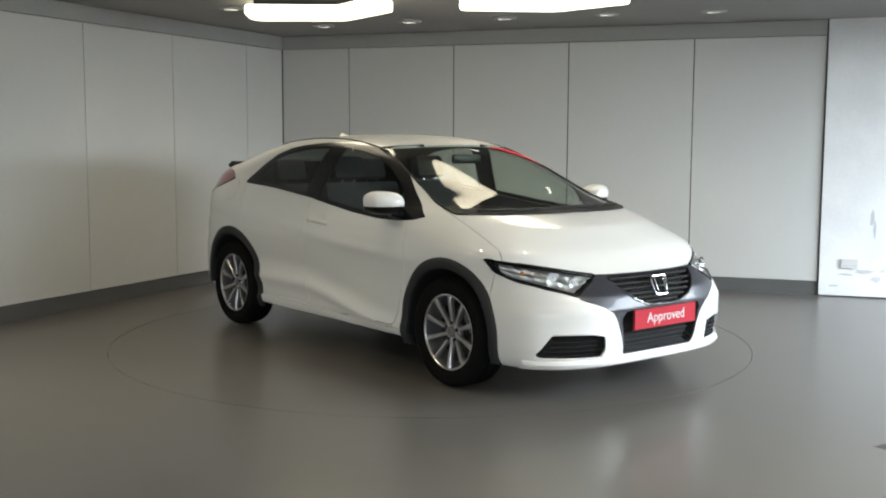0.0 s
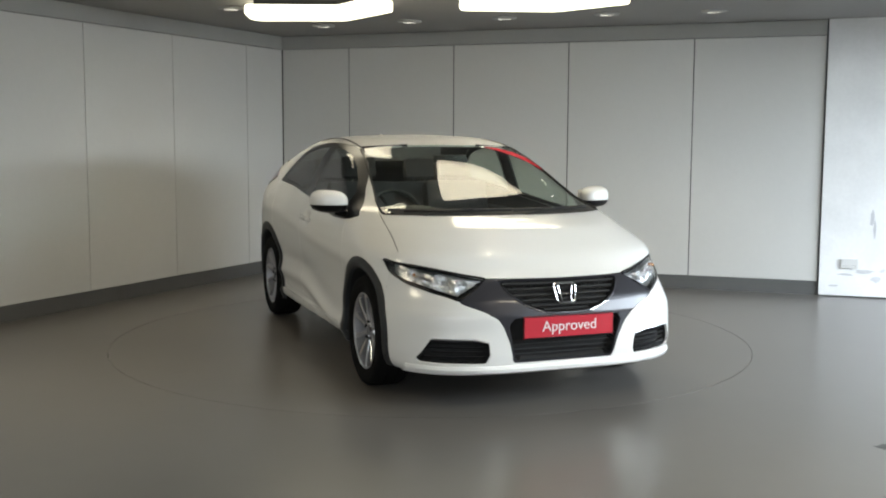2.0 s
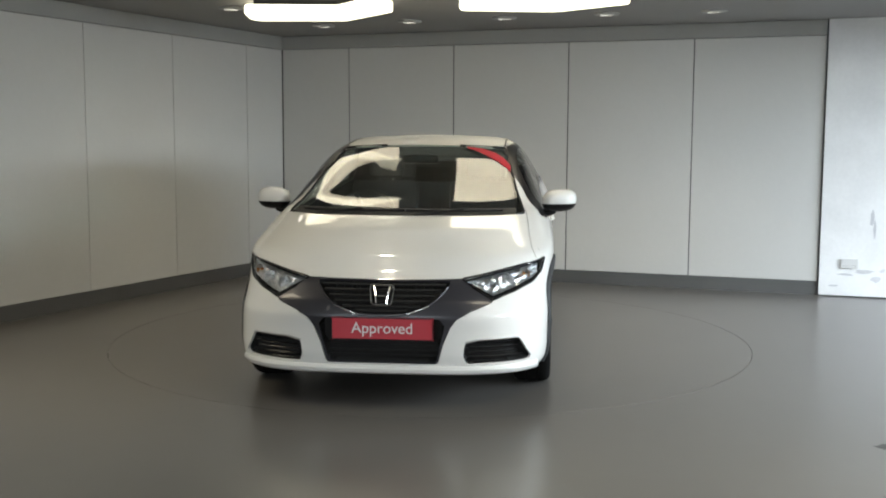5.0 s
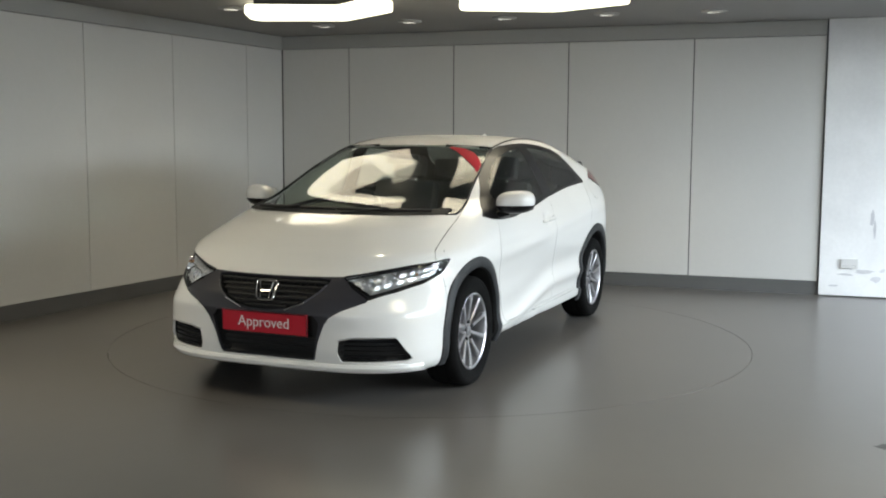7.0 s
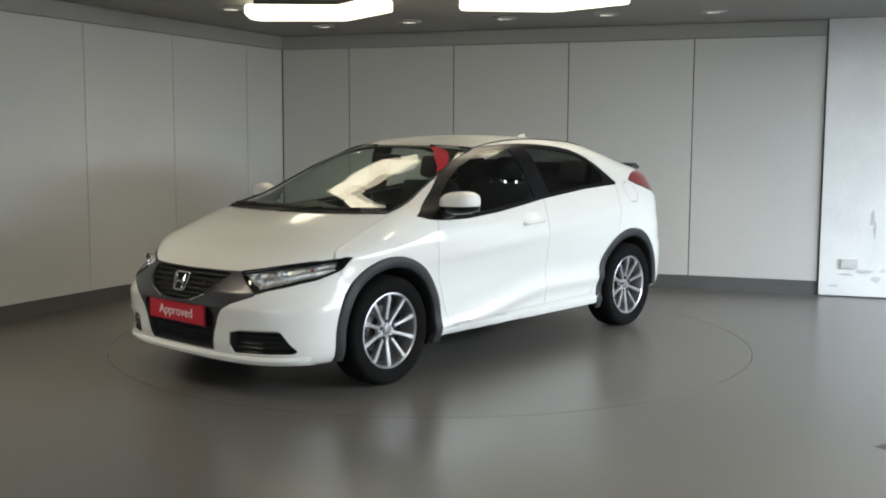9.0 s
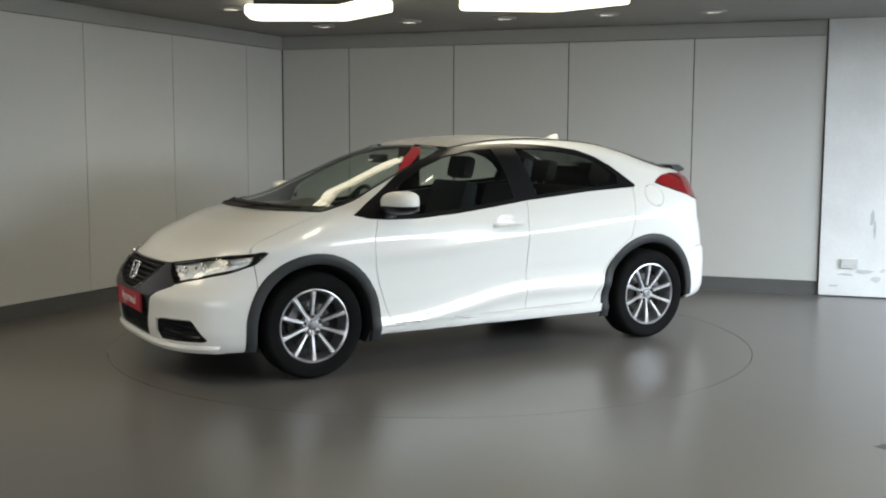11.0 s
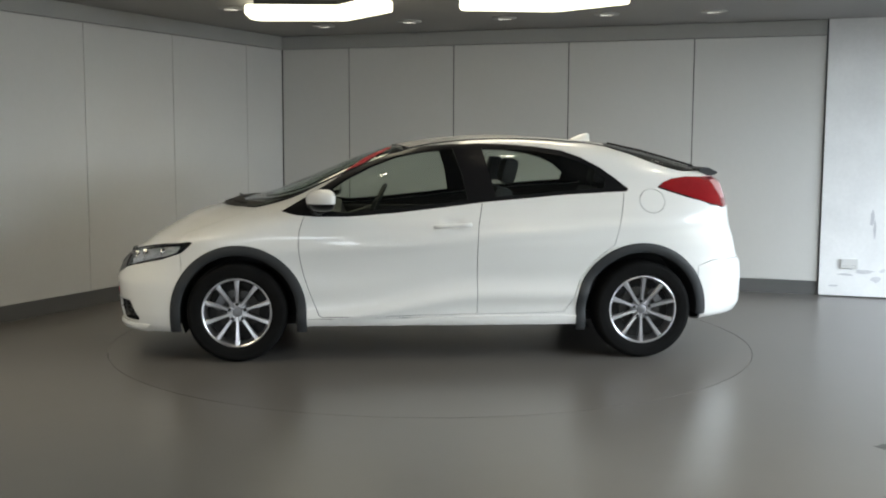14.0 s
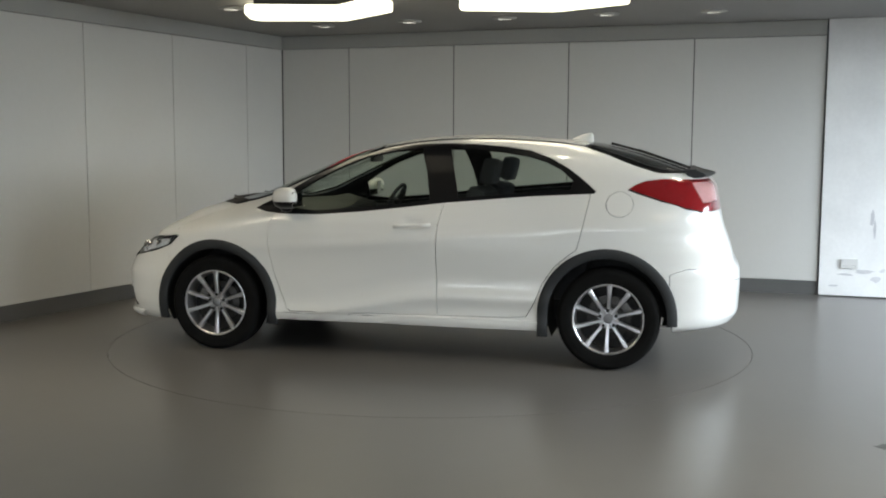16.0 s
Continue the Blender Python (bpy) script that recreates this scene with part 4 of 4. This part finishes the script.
def door_mirror(s):
    def shell(z0, z1, grow):
        bm = bmesh.new()
        rows = []
        for k in range(17):
            ph = math.pi * (k / 16 - 0.5)
            row = []
            for i in range(28):
                th = 2 * math.pi * i / 28
                sg = lambda v, p: math.copysign(abs(v) ** p, v)
                cx = sg(math.cos(ph), 0.7) * sg(math.cos(th), 0.75)
                cy = sg(math.cos(ph), 0.7) * sg(math.sin(th), 0.75)
                z = 1.028 + (0.068 + grow) * sg(math.sin(ph), 0.8) + 0.012 * (cy * 0.5)
                x = 0.752 + (0.100 if cx > 0 else 0.070) * cx * (1 + grow) - 0.030 * cy
                y = 0.918 + (0.108 + grow) * cy
                row.append(bm.verts.new((x, s * y, z)))
            rows.append(row)
        for p, q in zip(rows[:-1], rows[1:]):
            for i in range(28):
                bm.faces.new((p[i], p[(i + 1) % 28], q[(i + 1) % 28], q[i]))
        bmesh.ops.remove_doubles(bm, verts=bm.verts, dist=1e-4)
        geom = bm.verts[:] + bm.edges[:] + bm.faces[:]
        if z0 is not None:
            bmesh.ops.bisect_plane(bm, geom=geom, plane_co=(0, 0, z0), plane_no=(0, 0, -1), clear_outer=True)
            bmesh.ops.holes_fill(bm, edges=bm.edges[:])
        if z1 is not None:
            bmesh.ops.bisect_plane(bm, geom=bm.verts[:] + bm.edges[:] + bm.faces[:], plane_co=(0, 0, z1), plane_no=(0, 0, 1), clear_outer=True)
            bmesh.ops.holes_fill(bm, edges=bm.edges[:])
        bmesh.ops.recalc_face_normals(bm, faces=bm.faces)
        return bm

    ob = part("door_mirror", shell(1.008, None, 0.0), M_PAINT, CAR, "white door mirror cap", True)
    part("mirror_base", shell(None, 1.006, 0.004), M_BLACK, ob, "gloss black lower shell", True)
    part("mirror_arm", tube([(0.80, s * 0.795, 0.945), (0.79, s * 0.84, 0.952), (0.775, s * 0.88, 0.965)], 0.026, 10, 1.6), M_BLACK, ob, "black mirror arm", True)
    part("mirror_glass", boxed((0.680, s * 0.922 - 0.085, 0.975), (0.6835, s * 0.922 + 0.085, 1.072), None, 0.0012), M_CHROME, ob, "mirror glass")


for s in (1, -1):
    door_mirror(s)
    panel = PANELS["front_door", "none" if s > 0 else "flip"]
    pts = []
    for k in range(17):
        x = 0.055 - 0.235 * k / 16
        bow = math.sin(math.pi * k / 16) ** 0.6
        z = 0.858 + 0.012 * k / 16
        pts.append((x, s * (float(half_width(x, z)) + 0.002 + 0.032 * bow), z))
    part("door_handle", tube(pts, 0.0135, 10, 0.7), M_PAINT, panel, "white door handle", True)

# roof fin, wipers, spoiler
fin = bmesh.new()
secs = []
for x, h, w in ((-0.975, 0.004, 0.012), (-1.0, 0.016, 0.026), (-1.035, 0.036, 0.030), (-1.07, 0.050, 0.028), (-1.095, 0.056, 0.020), (-1.112, 0.052, 0.010), (-1.118, 0.002, 0.010)):
    zb = 1.392 + 0.02 * (x + 1.118) / 0.17
    secs.append([fin.verts.new((x, w * c, zb + h * sn + 0.004)) for c, sn in ((-1.0, -0.1), (-0.75, 0.35), (-0.35, 0.85), (0, 1.0), (0.35, 0.85), (0.75, 0.35), (1.0, -0.1))])
for p, q in zip(secs[:-1], secs[1:]):
    for j in range(6):
        fin.faces.new((p[j], p[j + 1], q[j + 1], q[j]))
fin.faces.new(secs[0])
fin.faces.new(secs[-1])
bmesh.ops.recalc_face_normals(fin, faces=fin.faces)
part("roof_fin", fin, M_PAINT, CAR, "white shark-fin aerial", True)


def on_screen(y, z, lift):
    return Vector((front_x(abs(y), z) + lift, y, z + lift * 0.6))


for y0, y1, z1 in ((-0.60, 0.02, 0.998), (0.03, 0.58, 1.002)):
    blade = [on_screen(y, float(np.interp(abs(y), [0, 0.25, 0.5, 0.66], [0.984, 0.984, 0.983, 0.982])) + 0.004, 0.012) for y in np.linspace(y0, y1, 16)]
    w = part("wiper", tube(blade, 0.007, 6, 1.0), M_MATBLK, CAR, "black wiper blade", True)
    mid = blade[9]
    part("wiper_arm", tube([(front_x(abs((y0 + y1) / 2 - 0.22), 0.972) + 0.004, (y0 + y1) / 2 - 0.22, 0.974), tuple(mid + Vector((0.012, 0, 0.012)))], 0.006, 6), M_MATBLK, w, "", True)
cowl = bmesh.new()
rows = []
for k in range(33):
    y = -0.66 + 1.32 * k / 32
    zs = float(np.interp(abs(y), [0, 0.66], [0.977, 0.976]))
    rows.append([cowl.verts.new((front_x(y, zs - 0.006) + 0.006, y, zs - 0.004)), cowl.verts.new((front_x(y, zs + 0.008) + 0.005, y, zs + 0.012)), cowl.verts.new((front_x(y, zs + 0.022) + 0.004, y, zs + 0.026))])
for p, q in zip(rows[:-1], rows[1:]):
    for j in range(2):
        cowl.faces.new((p[j], p[j + 1], q[j + 1], q[j]))
part("cowl", cowl, M_MATBLK, CAR, "black cowl strip below the windscreen", True)

# black border round the windscreen glass
for s in (1, -1):
    part("screen_seal", tube([tuple(Vector((front_x(max(y, 0.0), z) + 0.001, s * max(y, 0.0), z))) for y, z in SCREEN if y > 0.5 or (z > 1.3 and y >= 0)], 0.009, 6, 0.7), M_MATBLK, CAR, "black windscreen seal", True)

spoiler = bmesh.new()
secs = []
for k in range(25):
    y = -0.60 + 1.20 * k / 24
    e = 1 - 0.6 * (abs(y) / 0.60) ** 2
    xb = -1.80 - 0.125 * e
    secs.append([spoiler.verts.new(v) for v in ((-1.72, y, 1.222), (-1.79, y, 1.228), (xb, y, 1.200), (xb - 0.004, y, 1.190), (xb + 0.02, y, 1.178), (-1.76, y, 1.170))])
for p, q in zip(secs[:-1], secs[1:]):
    for j in range(6):
        spoiler.faces.new((p[j], p[(j + 1) % 6], q[(j + 1) % 6], q[j]))
spoiler.faces.new(secs[0])
spoiler.faces.new(secs[-1])
bmesh.ops.recalc_face_normals(spoiler, faces=spoiler.faces)
sp = part("rear_spoiler", spoiler, M_DARKPL, CAR, "dark grey spoiler bar across the tailgate", True)


def roof_z(x, y):
    lo, hi = 1.15, Z1
    for _ in range(24):
        m = (lo + hi) / 2
        if float(half_width(x, m)) > y and float(NOSE(m)) > x > float(TAIL(m)):
            lo = m
        else:
            hi = m
    return lo


blade = [(x, y, roof_z(x, y) + 0.012) for x, y in zip(np.linspace(-1.24, -1.76, 14), np.linspace(0.02, 0.36, 14))]
wiper = part("rear_wiper", tube(blade, 0.008, 6), M_MATBLK, CAR, "black rear wiper", True)
part("rear_wiper_arm", tube([(x + 0.02, y - 0.05, z + 0.010) for x, y, z in blade[5:]], 0.006, 6), M_MATBLK, wiper, "", True)

for s in (1, -1):
    line = []
    for x in np.linspace(0.30, -1.12, 40):
        y = 0.548 - 0.035 * ((0.30 - x) / 1.42) ** 2
        line.append((x, s * y, roof_z(x, y) + 0.001))
    part("roof_moulding", tube(line, 0.0055, 6), M_DARKPL, CAR, "thin dark roof moulding", True)
    low = [(-1.402, 1.106), (-1.47, 1.082), (-1.60, 1.042), (-1.75, 0.996), (-1.84, 0.975)]
    part("light_edge", tube([(x, s * (float(half_width(x, z)) + 0.001), z) for x, z in low], 0.006, 6), M_BLACK, CAR, "black lower edge of the tail light", True)


def corner_sticker():
    """The red banner stuck across the screen's upper corner."""
    up = [(0.30, 1.358), (0.40, 1.345), (0.49, 1.318), (0.55, 1.285), (0.588, 1.25), (0.602, 1.225)]
    lo = [(0.30, 1.348), (0.372, 1.328), (0.455, 1.292), (0.52, 1.258), (0.572, 1.226), (0.602, 1.196)]
    bm = bmesh.new()
    rows = []
    for k in range(21):
        q = 5 * k / 20
        i = min(int(q), 4)
        f = q - i
        a = Vector(up[i]).lerp(Vector(up[i + 1]), f)
        b = Vector(lo[i]).lerp(Vector(lo[i + 1]), f)
        rows.append([bm.verts.new(on_screen(*a.lerp(b, j / 4), 0.004)) for j in range(5)])
    for p, q in zip(rows[:-1], rows[1:]):
        for j in range(4):
            bm.faces.new((p[j], p[j + 1], q[j + 1], q[j]))
    part("screen_banner", bm, M_BANNER, CAR, "red banner stuck across the windscreen corner", True)


corner_sticker()


# ---- cabin ----
def seat(y, x, wide, tall, name):
    base = part(name, boxed((x - 0.02, y - wide, 0.38), (x + 0.50, y + wide, 0.58), None, 0.05), M_CLOTH, CAR, "dark cloth seat", True)
    back = boxed((-0.07, -wide, 0), (0.06, wide, tall), Matrix.Translation((x, y, 0.52)) @ Matrix.Rotation(radians(-17), 4, "Y"), 0.045)
    part("backrest", back, M_CLOTH, base, "", True)
    return base


def headrest(base, y, x, z):
    part("headrest", boxed((-0.05, -0.13, 0), (0.05, 0.13, 0.17), Matrix.Translation((x, y, z)) @ Matrix.Rotation(radians(-14), 4, "Y"), 0.04), M_CLOTH, base, "", True)
    for d in (-0.05, 0.05):
        part("headrest_post", tube([(x + 0.015, y + d, z - 0.07), (x, y + d, z + 0.03)], 0.006, 6), M_CHROME, base)


for sy in (0.37, -0.37):
    b = seat(sy, -0.25, 0.25, 0.60, "front_seat")
    headrest(b, sy, -0.455, 1.115)
bench = seat(0.0, -1.05, 0.60, 0.56, "rear_bench")
for sy in (0.38, -0.38):
    headrest(bench, sy, -1.24, 1.08)
dash = bmesh.new()
secs = []
for k in range(21):
    y = -0.70 + 1.40 * k / 20
    hump = 0.045 * math.exp(-((y + 0.37) / 0.20) ** 2)
    secs.append([dash.verts.new(v) for v in ((1.36 - 0.5 * y * y, y, 0.950), (0.98, y, 0.958), (0.78, y, 0.950 + hump), (0.66, y, 0.915 + hump), (0.62, y, 0.80), (0.70, y, 0.62), (0.86, y, 0.62))])
for p, q in zip(secs[:-1], secs[1:]):
    for j in range(7):
        dash.faces.new((p[j], p[(j + 1) % 7], q[(j + 1) % 7], q[j]))
dash.faces.new(secs[0])
dash.faces.new(secs[-1])
bmesh.ops.recalc_face_normals(dash, faces=dash.faces)
part("dashboard", dash, M_DASH, CAR, "dark plastic dashboard", True)
wm = Matrix.Translation((0.42, -0.37, 0.90)) @ Matrix.Rotation(radians(64), 4, "Y")
ringp = [wm @ Vector((0.185 * math.cos(2 * math.pi * k / 32), 0.185 * math.sin(2 * math.pi * k / 32), 0)) for k in range(32)]
steer = part("steering_wheel", tube(ringp, 0.015, 8, 1.0, wm.to_3x3() @ Vector((0, 0, 1)), True), M_DASH, CAR, "black steering wheel", True)
part("steering_boss", boxed((-0.07, -0.08, -0.02), (0.06, 0.08, 0.025), wm, 0.018), M_DASH, steer, "", True)
for a in (90, 210, 330):
    part("wheel_spoke", tube([wm @ Vector((0.05 * math.cos(radians(a)), 0.05 * math.sin(radians(a)), 0)), wm @ Vector((0.18 * math.cos(radians(a)), 0.18 * math.sin(radians(a)), 0))], 0.016, 8), M_DASH, steer, "", True)
part("steering_column", tube([tuple(wm.translation), (0.72, -0.37, 0.80)], 0.03, 8), M_DASH, CAR)
part("rear_view_mirror", boxed((0.415, -0.12, 1.245), (0.445, 0.12, 1.305), None, 0.014), M_BLACK, CAR, "rear view mirror behind the windscreen", True)
for s in (1, -1):
    part("door_card", boxed((-0.86, s * 0.745 - 0.02, 0.30), (0.86, s * 0.745 + 0.02, 0.90), None, 0.02), M_DASH, CAR, "dark door lining", True)
part("boot_shelf", boxed((-1.75, -0.55, 0.93), (-1.32, 0.55, 0.96), None, 0.01), M_DASH, CAR, "dark boot shelf", True)


# ---- what moves ----
def motions():
    spin = lambda t: -122.926 - 8.877 * (t - 8.0)
    times = [0.5 * k for k in range(33)]
    off = Matrix.Translation((-0.019, -0.025, 0))
    walk(CAR, [(t, pose(0, 0, 0, 0, 0, spin(t)) @ off) for t in times])
    walk(TABLE, [(t, pose(0, 0, 0, 0, 0, spin(t))) for t in times])


motions()
